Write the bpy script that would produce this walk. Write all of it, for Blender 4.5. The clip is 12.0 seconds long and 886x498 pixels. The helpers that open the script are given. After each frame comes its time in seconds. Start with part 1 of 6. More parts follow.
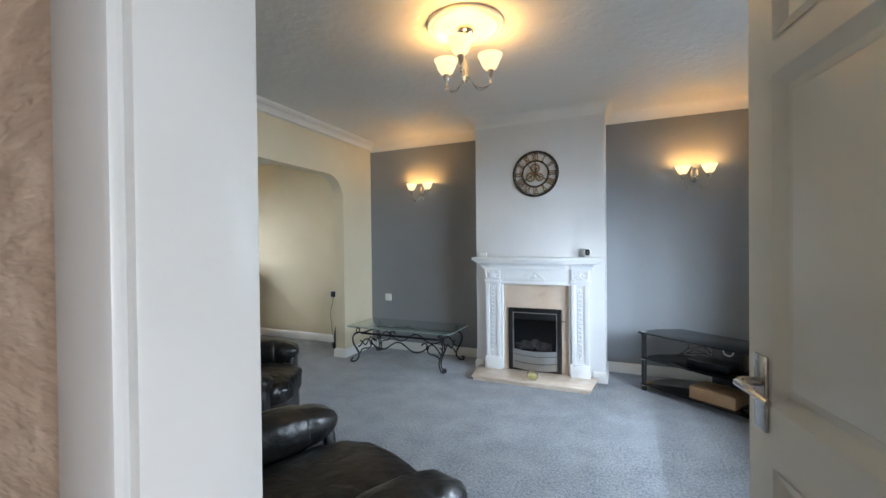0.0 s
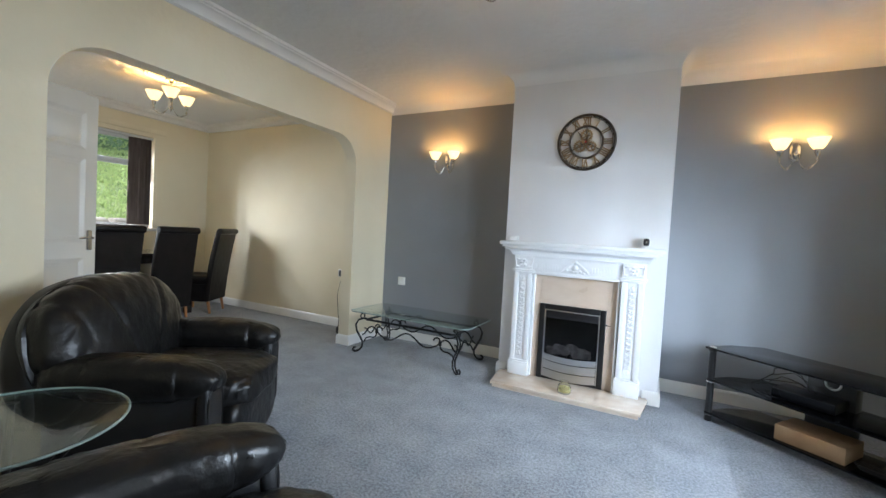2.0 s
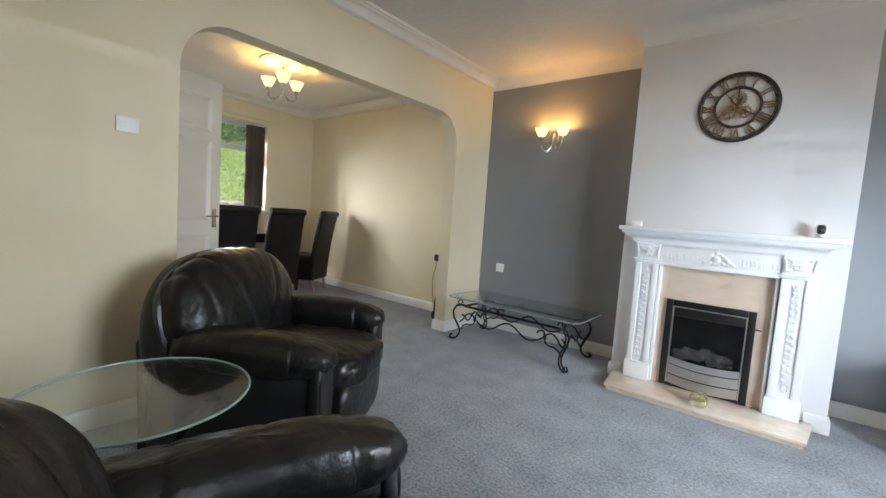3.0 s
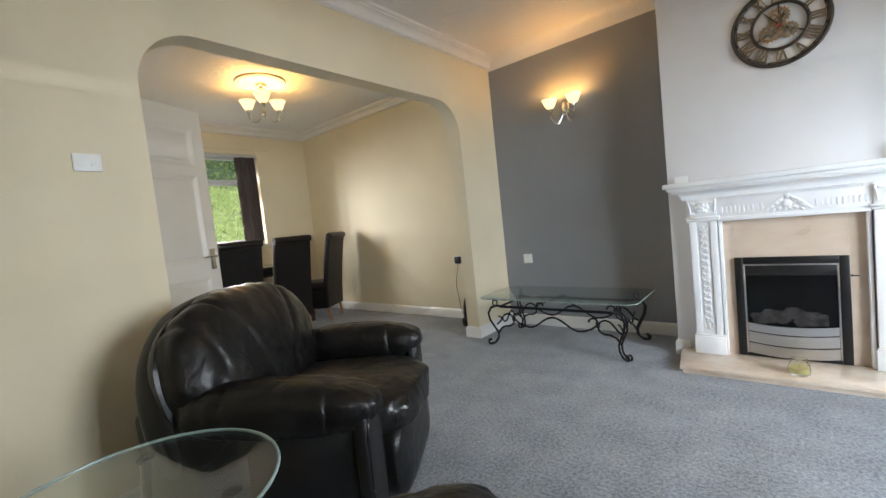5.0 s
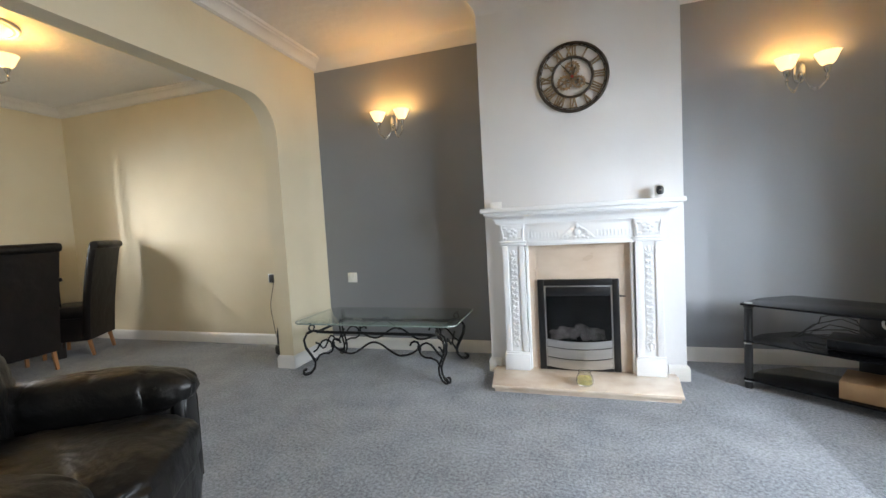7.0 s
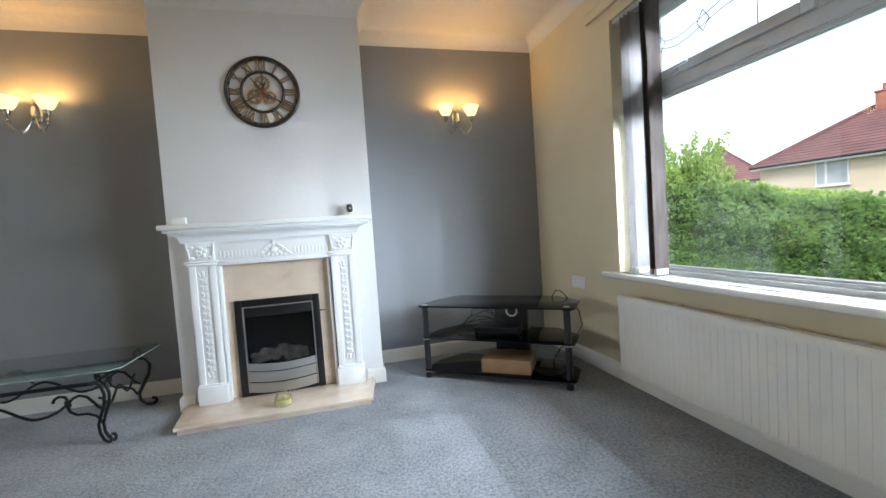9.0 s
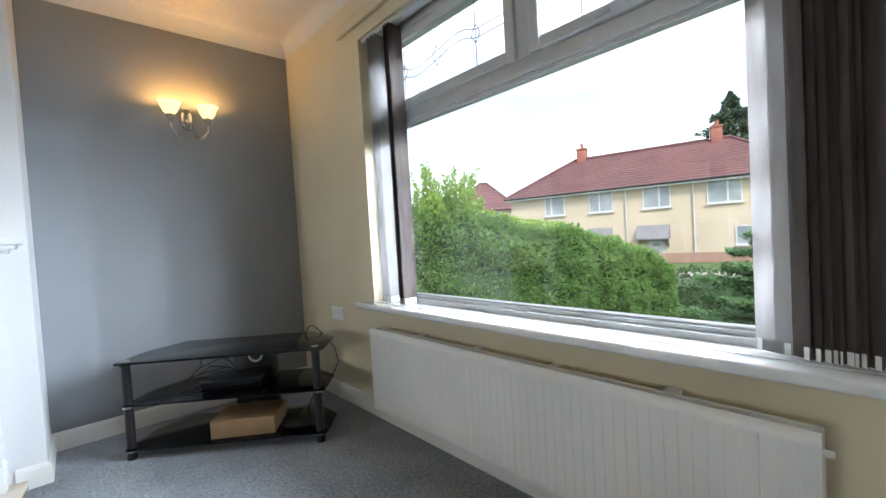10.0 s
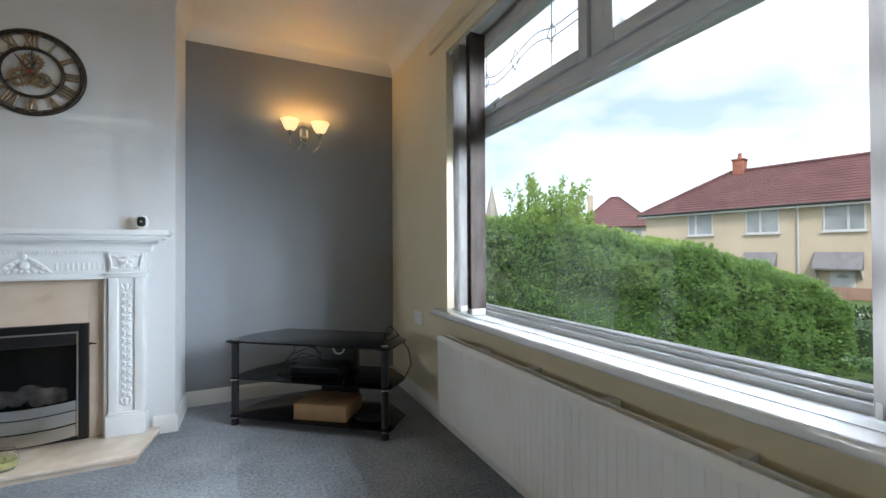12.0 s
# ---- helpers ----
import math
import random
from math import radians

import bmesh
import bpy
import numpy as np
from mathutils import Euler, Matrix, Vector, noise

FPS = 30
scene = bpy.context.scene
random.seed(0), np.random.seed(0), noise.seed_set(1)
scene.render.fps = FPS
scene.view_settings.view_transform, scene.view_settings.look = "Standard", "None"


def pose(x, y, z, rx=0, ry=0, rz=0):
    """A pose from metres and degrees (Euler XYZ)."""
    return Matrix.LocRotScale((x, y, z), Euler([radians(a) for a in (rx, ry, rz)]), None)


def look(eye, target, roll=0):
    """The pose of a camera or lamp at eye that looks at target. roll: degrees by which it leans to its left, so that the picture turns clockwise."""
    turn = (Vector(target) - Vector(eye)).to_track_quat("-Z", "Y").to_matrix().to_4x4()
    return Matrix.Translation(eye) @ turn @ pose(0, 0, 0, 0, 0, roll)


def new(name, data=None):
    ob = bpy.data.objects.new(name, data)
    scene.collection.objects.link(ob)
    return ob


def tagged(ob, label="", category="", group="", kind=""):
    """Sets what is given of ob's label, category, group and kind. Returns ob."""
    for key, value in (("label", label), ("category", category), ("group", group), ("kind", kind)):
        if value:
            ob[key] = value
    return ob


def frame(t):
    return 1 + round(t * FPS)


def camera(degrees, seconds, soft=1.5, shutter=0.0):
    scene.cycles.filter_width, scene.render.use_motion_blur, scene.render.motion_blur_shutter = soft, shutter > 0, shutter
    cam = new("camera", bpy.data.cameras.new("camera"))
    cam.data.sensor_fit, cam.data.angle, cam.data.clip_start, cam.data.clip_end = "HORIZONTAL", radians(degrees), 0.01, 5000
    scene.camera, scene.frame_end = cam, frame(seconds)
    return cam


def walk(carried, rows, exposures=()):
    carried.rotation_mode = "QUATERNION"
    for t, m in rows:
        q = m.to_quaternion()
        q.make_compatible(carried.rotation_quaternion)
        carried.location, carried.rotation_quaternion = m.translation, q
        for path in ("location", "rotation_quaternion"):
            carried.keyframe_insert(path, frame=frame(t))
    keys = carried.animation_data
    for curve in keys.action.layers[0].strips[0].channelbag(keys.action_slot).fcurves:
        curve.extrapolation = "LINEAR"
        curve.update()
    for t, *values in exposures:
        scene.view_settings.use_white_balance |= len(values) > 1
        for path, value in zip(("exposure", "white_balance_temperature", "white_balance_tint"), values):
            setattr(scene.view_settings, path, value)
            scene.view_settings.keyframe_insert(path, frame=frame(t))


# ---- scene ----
cam = camera(94.6, 12.0)
PATH = [
    (0, (0.01, -0.069, 1.273), (-0.792, 1.763, 1.254), -0.6),
    (0.5, (-0.044, 0.202, 1.271), (-0.833, 2.039, 1.245), -1.2),
    (1, (-0.064, 0.404, 1.252), (-1.007, 2.166, 1.175), -1.1),
    (1.5, (-0.122, 0.485, 1.213), (-1.058, 2.251, 1.138), 0.1),
    (2, (-0.217, 0.545, 1.17), (-1.136, 2.32, 1.098), 3.2),
    (2.5, (-0.334, 0.608, 1.157), (-1.315, 2.35, 1.105), 5.5),
    (3, (-0.474, 0.649, 1.116), (-1.726, 2.201, 0.96), 4.0),
    (3.2, (-0.511, 0.652, 1.101), (-1.872, 2.106, 0.909), 2.8),
    (4.8, (-0.786, 0.803, 1.05), (-2.178, 2.234, 0.937), -6.2),
    (5, (-0.784, 0.826, 1.059), (-2.062, 2.358, 0.931), -6.1),
    (5.5, (-0.81, 0.89, 1.025), (-1.716, 2.668, 0.894), -3.6),
    (6, (-0.815, 0.97, 1.034), (-1.658, 2.779, 0.901), -1.0),
    (6.5, (-0.8, 1.046, 1.048), (-1.768, 2.791, 0.919), -1.0),
    (7, (-0.812, 1.094, 1.063), (-1.398, 3.002, 0.941), -3.2),
    (7.2, (-0.8, 1.107, 1.054), (-1.191, 3.065, 0.941), -3.6),
    (8.8, (-0.459, 1.094, 1.028), (-0.164, 3.07, 0.935), -3.7),
    (9, (-0.355, 1.107, 1.018), (0.132, 3.045, 0.921), -3.8),
    (9.5, (-0.165, 1.167, 1.006), (0.846, 2.891, 0.928), -3.9),
    (10, (0.02, 1.233, 1.043), (1.361, 2.716, 0.98), -3.4),
    (10.5, (0.152, 1.305, 1.051), (1.596, 2.689, 1.015), -3.0),
    (11, (0.209, 1.307, 1.058), (1.61, 2.734, 1.031), -2.9),
    (11.5, (0.265, 1.22, 1.057), (1.474, 2.813, 1.054), -1.6),
    (12, (0.271, 1.119, 1.016), (1.118, 2.931, 1.034), -0.3),
]
walk(cam, [(t, look(eye, target, roll)) for t, eye, target, roll in PATH], exposures=[(0, 0.18, 6000, 10), (0.5, 0.24, 5850, 10), (2.0, 0.38, 6000, 11), (3.0, 0.38, 6450, 12), (5.0, 0.42, 6600, 13), (7.0, 0.42, 6650, 13), (9.0, 0.3, 6350, 10), (10.5, 0.14, 6250, 11), (12.0, -0.26, 6300, 10)])

# ---- world, sun and exposure ----
world = bpy.data.worlds.new("world")
scene.world = world
world.use_nodes = True
wn, wl = world.node_tree.nodes, world.node_tree.links
sky = wn.new("ShaderNodeTexSky")
sky.sky_type, sky.sun_disc = "NISHITA", False
sky.sun_elevation, sky.sun_rotation = radians(48), radians(200)
coord = wn.new("ShaderNodeTexCoord")
stretch = wn.new("ShaderNodeMapping")
stretch.inputs["Scale"].default_value = (1.0, 1.0, 2.4)
clouds = wn.new("ShaderNodeTexNoise")
clouds.inputs["Scale"].default_value, clouds.inputs["Detail"].default_value, clouds.inputs["Roughness"].default_value = 2.6, 7.0, 0.56
cover = wn.new("ShaderNodeMapRange")
cover.inputs["From Min"].default_value, cover.inputs["From Max"].default_value = 0.33, 0.62
blend = wn.new("ShaderNodeMix")
blend.data_type = "RGBA"
blend.inputs["B"].default_value = (14.0, 14.4, 15.0, 1)
lift = wn.new("ShaderNodeMix")
lift.data_type, lift.blend_type = "RGBA", "ADD"
lift.inputs["Factor"].default_value = 1.0
lift.inputs["B"].default_value = (4.0, 4.6, 5.2, 1)
wl.new(coord.outputs["Generated"], stretch.inputs["Vector"])
wl.new(stretch.outputs["Vector"], clouds.inputs["Vector"])
wl.new(clouds.outputs["Fac"], cover.inputs["Value"])
wl.new(cover.outputs["Result"], blend.inputs["Factor"])
wl.new(sky.outputs["Color"], lift.inputs["A"])
wl.new(lift.outputs["Result"], blend.inputs["A"])
wl.new(blend.outputs["Result"], wn["Background"].inputs["Color"])
wn["Background"].inputs["Strength"].default_value = 0.15


def lamp(name, kind, m, energy, colour):
    data = bpy.data.lights.new(name, kind)
    data.energy, data.color = energy, colour
    ob = new(name, data)
    ob.matrix_world = m
    return ob


sun = lamp("sun", "SUN", look((-8, -14, 18), (0, 0, 0)), 5.0, (1, 0.96, 0.9))
sun.data.angle = radians(14)
WARM = (1.0, 0.56, 0.16)


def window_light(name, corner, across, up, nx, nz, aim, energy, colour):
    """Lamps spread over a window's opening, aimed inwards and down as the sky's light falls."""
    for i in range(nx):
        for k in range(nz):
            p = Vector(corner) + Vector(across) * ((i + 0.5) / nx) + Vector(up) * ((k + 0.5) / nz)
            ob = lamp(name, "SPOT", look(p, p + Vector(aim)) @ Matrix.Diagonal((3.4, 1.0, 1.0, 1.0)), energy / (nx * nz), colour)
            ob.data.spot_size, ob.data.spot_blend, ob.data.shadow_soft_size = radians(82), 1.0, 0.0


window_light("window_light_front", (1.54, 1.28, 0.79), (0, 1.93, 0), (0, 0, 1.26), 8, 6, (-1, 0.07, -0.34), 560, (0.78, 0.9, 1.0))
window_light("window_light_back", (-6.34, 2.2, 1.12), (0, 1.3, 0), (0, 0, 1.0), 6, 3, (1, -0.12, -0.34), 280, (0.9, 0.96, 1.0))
# Fill lamps for the hall, set in an invented opening at its east end.
window_light("hall_fill_light", (1.5, -1.1, 0.6), (0, 0.85, 0), (0, 0, 1.4), 4, 3, (-1, 0.1, -0.2), 100, (0.93, 0.97, 1.0))


# ---- materials ----
def surf(name, a, b=None, scale=3.0, rough=0.6, rvar=0.06, metal=0.0, bump=0.0, bscale=150.0, bump2=0.0, b2scale=12.0, coat=0.0, glow=None, power=0.0, per_object=0.0, stretchz=1.0, sheen=0.0, grain=0.0, gscale=90.0):
    m = bpy.data.materials.new(name)
    m.use_nodes = True
    n, k = m.node_tree.nodes, m.node_tree.links
    p = n["Principled BSDF"]
    p.inputs["Metallic"].default_value = metal
    p.inputs["Coat Weight"].default_value = coat
    p.inputs["Coat Roughness"].default_value = 0.12
    p.inputs["Sheen Weight"].default_value = sheen
    tc = n.new("ShaderNodeTexCoord")
    mp = n.new("ShaderNodeMapping")
    mp.inputs["Scale"].default_value = (1, 1, stretchz)
    k.new(tc.outputs["Object"], mp.inputs["Vector"])
    big = n.new("ShaderNodeTexNoise")
    big.inputs["Scale"].default_value, big.inputs["Detail"].default_value = scale, 5.0
    k.new(mp.outputs["Vector"], big.inputs["Vector"])
    mix = n.new("ShaderNodeMix")
    mix.data_type = "RGBA"
    b = b or tuple(min(1, c * 1.12) for c in a)
    mix.inputs["A"].default_value, mix.inputs["B"].default_value = (*a, 1), (*b, 1)
    spread = n.new("ShaderNodeMapRange")
    spread.inputs["From Min"].default_value, spread.inputs["From Max"].default_value = 0.32, 0.68
    k.new(big.outputs["Fac"], spread.inputs["Value"])
    if grain:
        speck = n.new("ShaderNodeTexNoise")
        speck.inputs["Scale"].default_value, speck.inputs["Detail"].default_value = gscale, 6.0
        speck.inputs["Roughness"].default_value = 0.82
        k.new(mp.outputs["Vector"], speck.inputs["Vector"])
        wide = n.new("ShaderNodeMapRange")
        wide.inputs["From Min"].default_value, wide.inputs["From Max"].default_value = 0.4, 0.6
        k.new(speck.outputs["Fac"], wide.inputs["Value"])
        both = n.new("ShaderNodeMix")
        both.inputs["Factor"].default_value = grain
        k.new(spread.outputs["Result"], both.inputs["A"])
        k.new(wide.outputs["Result"], both.inputs["B"])
        k.new(both.outputs["Result"], mix.inputs["Factor"])
    else:
        k.new(spread.outputs["Result"], mix.inputs["Factor"])
    colour = mix.outputs["Result"]
    if per_object:
        info = n.new("ShaderNodeObjectInfo")
        hsv = n.new("ShaderNodeHueSaturation")
        val = n.new("ShaderNodeMapRange")
        val.inputs["To Min"].default_value, val.inputs["To Max"].default_value = 1 - per_object, 1 + per_object
        k.new(info.outputs["Random"], val.inputs["Value"])
        k.new(val.outputs["Result"], hsv.inputs["Value"])
        k.new(colour, hsv.inputs["Color"])
        colour = hsv.outputs["Color"]
    k.new(colour, p.inputs["Base Color"])
    rr = n.new("ShaderNodeMapRange")
    rr.inputs["To Min"].default_value, rr.inputs["To Max"].default_value = max(0.02, rough - rvar), min(1, rough + rvar)
    k.new(big.outputs["Fac"], rr.inputs["Value"])
    k.new(rr.outputs["Result"], p.inputs["Roughness"])
    last = None
    for amount, sc in ((bump2, b2scale), (bump, bscale)):
        if amount:
            fine = n.new("ShaderNodeTexNoise")
            fine.inputs["Scale"].default_value, fine.inputs["Detail"].default_value = sc, 4.0
            k.new(mp.outputs["Vector"], fine.inputs["Vector"])
            bp = n.new("ShaderNodeBump")
            bp.inputs["Strength"].default_value = min(1.0, amount)
            bp.inputs["Distance"].default_value = 0.6 / sc
            k.new(fine.outputs["Fac"], bp.inputs["Height"])
            if last:
                k.new(last.outputs["Normal"], bp.inputs["Normal"])
            last = bp
    if last:
        k.new(last.outputs["Normal"], p.inputs["Normal"])
    if glow:
        p.inputs["Emission Color"].default_value = (*glow, 1)
        p.inputs["Emission Strength"].default_value = power
    return m


def glass(name, tint=(1, 1, 1), rough=0.0):
    m = bpy.data.materials.new(name)
    m.use_nodes = True
    p = m.node_tree.nodes["Principled BSDF"]
    p.inputs["Base Color"].default_value = (*tint, 1)
    p.inputs["Transmission Weight"].default_value = 1.0
    p.inputs["Roughness"].default_value = rough
    p.inputs["IOR"].default_value = 1.45
    return m


CREAM = surf("cream_paint", (0.66, 0.58, 0.41), (0.7, 0.62, 0.45), 2.0, 0.7, bump=0.12, bscale=260, bump2=0.06, b2scale=25)
GREY = surf("grey_paint", (0.245, 0.255, 0.275), (0.262, 0.272, 0.292), 2.0, 0.6, bump=0.1, bscale=260, bump2=0.05, b2scale=25)
WHITE = surf("white_paint", (0.68, 0.68, 0.69), (0.72, 0.72, 0.73), 2.5, 0.6, bump=0.1, bscale=260, bump2=0.06, b2scale=22)
CEIL = surf("ceiling_paint", (0.72, 0.72, 0.72), (0.76, 0.76, 0.76), 1.5, 0.8, bump=0.2, bscale=120, bump2=0.14, b2scale=16)
PLASTER = surf("plaster_white", (0.68, 0.67, 0.64), (0.72, 0.71, 0.69), 4.0, 0.6, bump=0.1, bscale=200)
GLOSS = surf("gloss_white", (0.72, 0.71, 0.68), (0.78, 0.77, 0.75), 3.0, 0.32, bump=0.05, bscale=180)
SILL = surf("sill_gloss", (0.78, 0.78, 0.78), (0.82, 0.82, 0.82), 3.0, 0.14, 0.04, coat=0.6)
MANTEL = surf("mantel_white", (0.76, 0.77, 0.78), (0.8, 0.81, 0.82), 5.0, 0.45, bump=0.06, bscale=200)
DOORPAINT = surf("door_paint", (0.63, 0.59, 0.52), (0.67, 0.63, 0.56), 3.0, 0.3, bump=0.08, bscale=160)
CARPET = surf("carpet", (0.075, 0.085, 0.104), (0.345, 0.367, 0.404), 5.0, 0.95, 0.03, bump=1.0, bscale=330, bump2=0.6, b2scale=110, sheen=0.2, grain=0.74, gscale=72)
HALLPAPER = surf("embossed_paper", (0.69, 0.53, 0.4), (0.73, 0.58, 0.45), 4.0, 0.6, bump=0.15, bscale=50, bump2=0.4, b2scale=7, stretchz=3.0)
LEATHER = surf("black_leather", (0.0045, 0.0044, 0.0044), (0.008, 0.0075, 0.0072), 9.0, 0.32, 0.08, bump=0.12, bscale=340, bump2=0.2, b2scale=16)
LEATHER.node_tree.nodes["Principled BSDF"].inputs["Specular IOR Level"].default_value = 0.33
LEATHER_SIDE = surf("black_leather_side", (0.0032, 0.0032, 0.0035), (0.0055, 0.0055, 0.006), 9.0, 0.48, 0.08, bump=0.1, bscale=340)
BROWN_HIDE = surf("dark_brown_leather", (0.006, 0.0048, 0.0044), (0.009, 0.0072, 0.0066), 9.0, 0.4, 0.08, bump=0.1, bscale=300, bump2=0.1, b2scale=14)
BROWN_HIDE.node_tree.nodes["Principled BSDF"].inputs["Specular IOR Level"].default_value = 0.25
ORANGE_WOOD = surf("orange_wood", (0.28, 0.12, 0.045), (0.36, 0.17, 0.07), 14, 0.4, bump=0.1, bscale=90, stretchz=0.2)
DARK_WOOD = surf("dark_table_wood", (0.018, 0.014, 0.012), (0.03, 0.022, 0.018), 10, 0.1, 0.03, coat=1.0)
IRON = surf("black_iron", (0.012, 0.013, 0.014), (0.02, 0.021, 0.022), 20, 0.42, 0.1, metal=0.6, bump=0.15, bscale=160)
CHROME = surf("pewter_chrome", (0.5, 0.48, 0.46), (0.6, 0.58, 0.55), 20, 0.22, 0.06, metal=1.0)
STEEL = surf("brushed_steel", (0.6, 0.6, 0.6), (0.66, 0.66, 0.66), 6, 0.3, 0.04, metal=1.0, stretchz=20)
BRONZE = surf("dark_bronze", (0.03, 0.022, 0.016), (0.06, 0.045, 0.032), 30, 0.5, 0.1, metal=0.5)
GILT = surf("aged_gold", (0.22, 0.155, 0.09), (0.34, 0.26, 0.17), 40, 0.45, 0.1, metal=0.7)
MARBLE = surf("peach_marble", (0.62, 0.48, 0.37), (0.76, 0.66, 0.55), 7.0, 0.09, 0.04, coat=0.7, stretchz=2.0)
MARBLE_MATT = surf("peach_marble_slip", (0.56, 0.44, 0.34), (0.64, 0.53, 0.43), 4.0, 0.3, 0.08, stretchz=2.2)
MATT_BLACK = surf("matt_black", (0.005, 0.005, 0.006), (0.009, 0.009, 0.01), 12, 0.35, 0.08)
COAL = surf("grey_coal", (0.08, 0.075, 0.07), (0.3, 0.28, 0.27), 14, 0.8, bump=0.5, bscale=70)
BLACK_GLASS = surf("black_glass", (0.003, 0.003, 0.0035), (0.005, 0.005, 0.006), 4, 0.08, 0.03)
BLACK_GLASS.node_tree.nodes["Principled BSDF"].inputs["IOR"].default_value = 1.25
CARD = surf("brown_cardboard", (0.3, 0.18, 0.09), (0.36, 0.23, 0.12), 8, 0.75, bump=0.1, bscale=200)
PLASTIC_BLACK = surf("black_plastic", (0.012, 0.012, 0.013), None, 10, 0.4)
PLASTIC_WHITE = surf("white_plastic", (0.74, 0.74, 0.72), None, 10, 0.35)
PLASTIC_RED = surf("red_plastic", (0.45, 0.03, 0.025), None, 10, 0.4)
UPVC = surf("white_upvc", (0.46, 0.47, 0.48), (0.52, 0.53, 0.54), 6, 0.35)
LEAD = surf("lead_strip", (0.1, 0.1, 0.1), (0.14, 0.14, 0.14), 30, 0.5, metal=0.5)
BLIND_DARK = surf("brown_blind_fabric", (0.078, 0.061, 0.055), (0.125, 0.1, 0.09), 30, 0.9, bump=0.5, bscale=500, stretchz=0.15, per_object=0.35)
# Blind fabric with daylight coming through it, put into a paler base colour.
BLIND_LIT = surf("lit_blind_fabric", (0.36, 0.34, 0.33), (0.44, 0.42, 0.41), 30, 0.9, bump=0.4, bscale=500, stretchz=0.15)
CANDLE = surf("yellow_wax", (0.8, 0.72, 0.32), (0.85, 0.78, 0.4), 12, 0.5)
OPAL = surf("opal_glass_lit", (0.8, 0.62, 0.36), None, 10, 0.3, glow=(1.0, 0.7, 0.32), power=1.35)
PANE = glass("window_glass")


def clear_sheet(name, tint):
    """Flat clear glass: lets light straight through and mirrors more at a slant."""
    m = bpy.data.materials.new(name)
    m.use_nodes = True
    n, k = m.node_tree.nodes, m.node_tree.links
    through_it, gloss, slant, both = n.new("ShaderNodeBsdfTransparent"), n.new("ShaderNodeBsdfGlossy"), n.new("ShaderNodeLayerWeight"), n.new("ShaderNodeMixShader")
    steep, level = n.new("ShaderNodeMath"), n.new("ShaderNodeMath")
    through_it.inputs["Color"].default_value = (*tint, 1)
    gloss.inputs["Roughness"].default_value = 0.02
    slant.inputs["Blend"].default_value = 0.5
    steep.operation, steep.inputs[1].default_value = "POWER", 5.0
    level.operation, level.inputs[1].default_value, level.inputs[2].default_value = "MULTIPLY_ADD", 0.88, 0.08
    k.new(slant.outputs["Facing"], steep.inputs[0])
    k.new(steep.outputs["Value"], level.inputs[0])
    k.new(level.outputs["Value"], both.inputs["Fac"])
    k.new(through_it.outputs["BSDF"], both.inputs[1])
    k.new(gloss.outputs["BSDF"], both.inputs[2])
    k.new(both.outputs["Shader"], n["Material Output"].inputs["Surface"])
    return m


TABLE_GLASS = clear_sheet("greenish_glass", (0.94, 0.98, 0.965))
SMOKE = glass("smoked_pane", (0.72, 0.72, 0.74), 0.02)
SMOKE.node_tree.nodes["Principled BSDF"].inputs["IOR"].default_value = 1.18
GLASS_EDGE = surf("green_glass_edge", (0.2, 0.27, 0.25), (0.3, 0.38, 0.36), 12, 0.12, 0.04)
JAR_GLASS = glass("jar_glass", (0.97, 0.97, 0.9))
# outdoors
LEAF = surf("privet_leaf", (0.045, 0.11, 0.035), (0.21, 0.36, 0.1), 5.0, 0.5, grain=0.4, gscale=14)
LEAF_TIP = surf("young_leaf", (0.2, 0.34, 0.07), (0.32, 0.45, 0.11), 3.0, 0.5)
# The low hedge's own dark green; also stands for shade inside every hedge.
LEAF_DARK_AND_SHADE = surf("dark_leaf_and_shade", (0.035, 0.075, 0.025), (0.07, 0.125, 0.045), 2.0, 0.55)
NEEDLE = surf("conifer_needles", (0.1, 0.2, 0.09), (0.18, 0.3, 0.14), 4.0, 0.6)
FIR = surf("fir_needles", (0.03, 0.065, 0.04), (0.06, 0.11, 0.065), 1.0, 0.7)
TWIG = surf("bark", (0.06, 0.045, 0.03), (0.1, 0.08, 0.055), 8, 0.9, bump=0.5, bscale=60)
GRASS = surf("lawn", (0.05, 0.09, 0.02), (0.08, 0.13, 0.035), 1.2, 0.9, bump=0.6, bscale=40)
ROAD = surf("asphalt", (0.045, 0.045, 0.047), (0.06, 0.06, 0.06), 1.0, 0.9, bump=0.4, bscale=40)
RENDERED = surf("buff_render", (0.44, 0.37, 0.28), (0.5, 0.43, 0.335), 0.6, 0.9, bump=0.3, bscale=12)
ROOF = surf("red_roof_tile", (0.1, 0.043, 0.045), (0.15, 0.066, 0.066), 0.8, 0.75, bump=0.3, bscale=20)
BRICK = surf("red_brick", (0.25, 0.09, 0.066), (0.33, 0.13, 0.09), 3.0, 0.85, bump=0.4, bscale=25)
SLATE = surf("slate_canopy", (0.13, 0.13, 0.14), (0.19, 0.19, 0.2), 3.0, 0.6)
HOUSE_GLASS = surf("far_window_glass", (0.16, 0.19, 0.21), (0.34, 0.37, 0.39), 0.8, 0.1)
FENCE_WOOD = surf("fence_wood", (0.26, 0.16, 0.12), (0.34, 0.22, 0.17), 2.0, 0.85, bump=0.3, bscale=30)
BANK = surf("bank_turf", (0.12, 0.18, 0.06), (0.26, 0.32, 0.13), 1.5, 0.9, bump=0.6, bscale=30)
GARDEN_LEAF = surf("bright_garden_leaf", (0.2, 0.29, 0.1), (0.38, 0.45, 0.2), 1.4, 0.5)


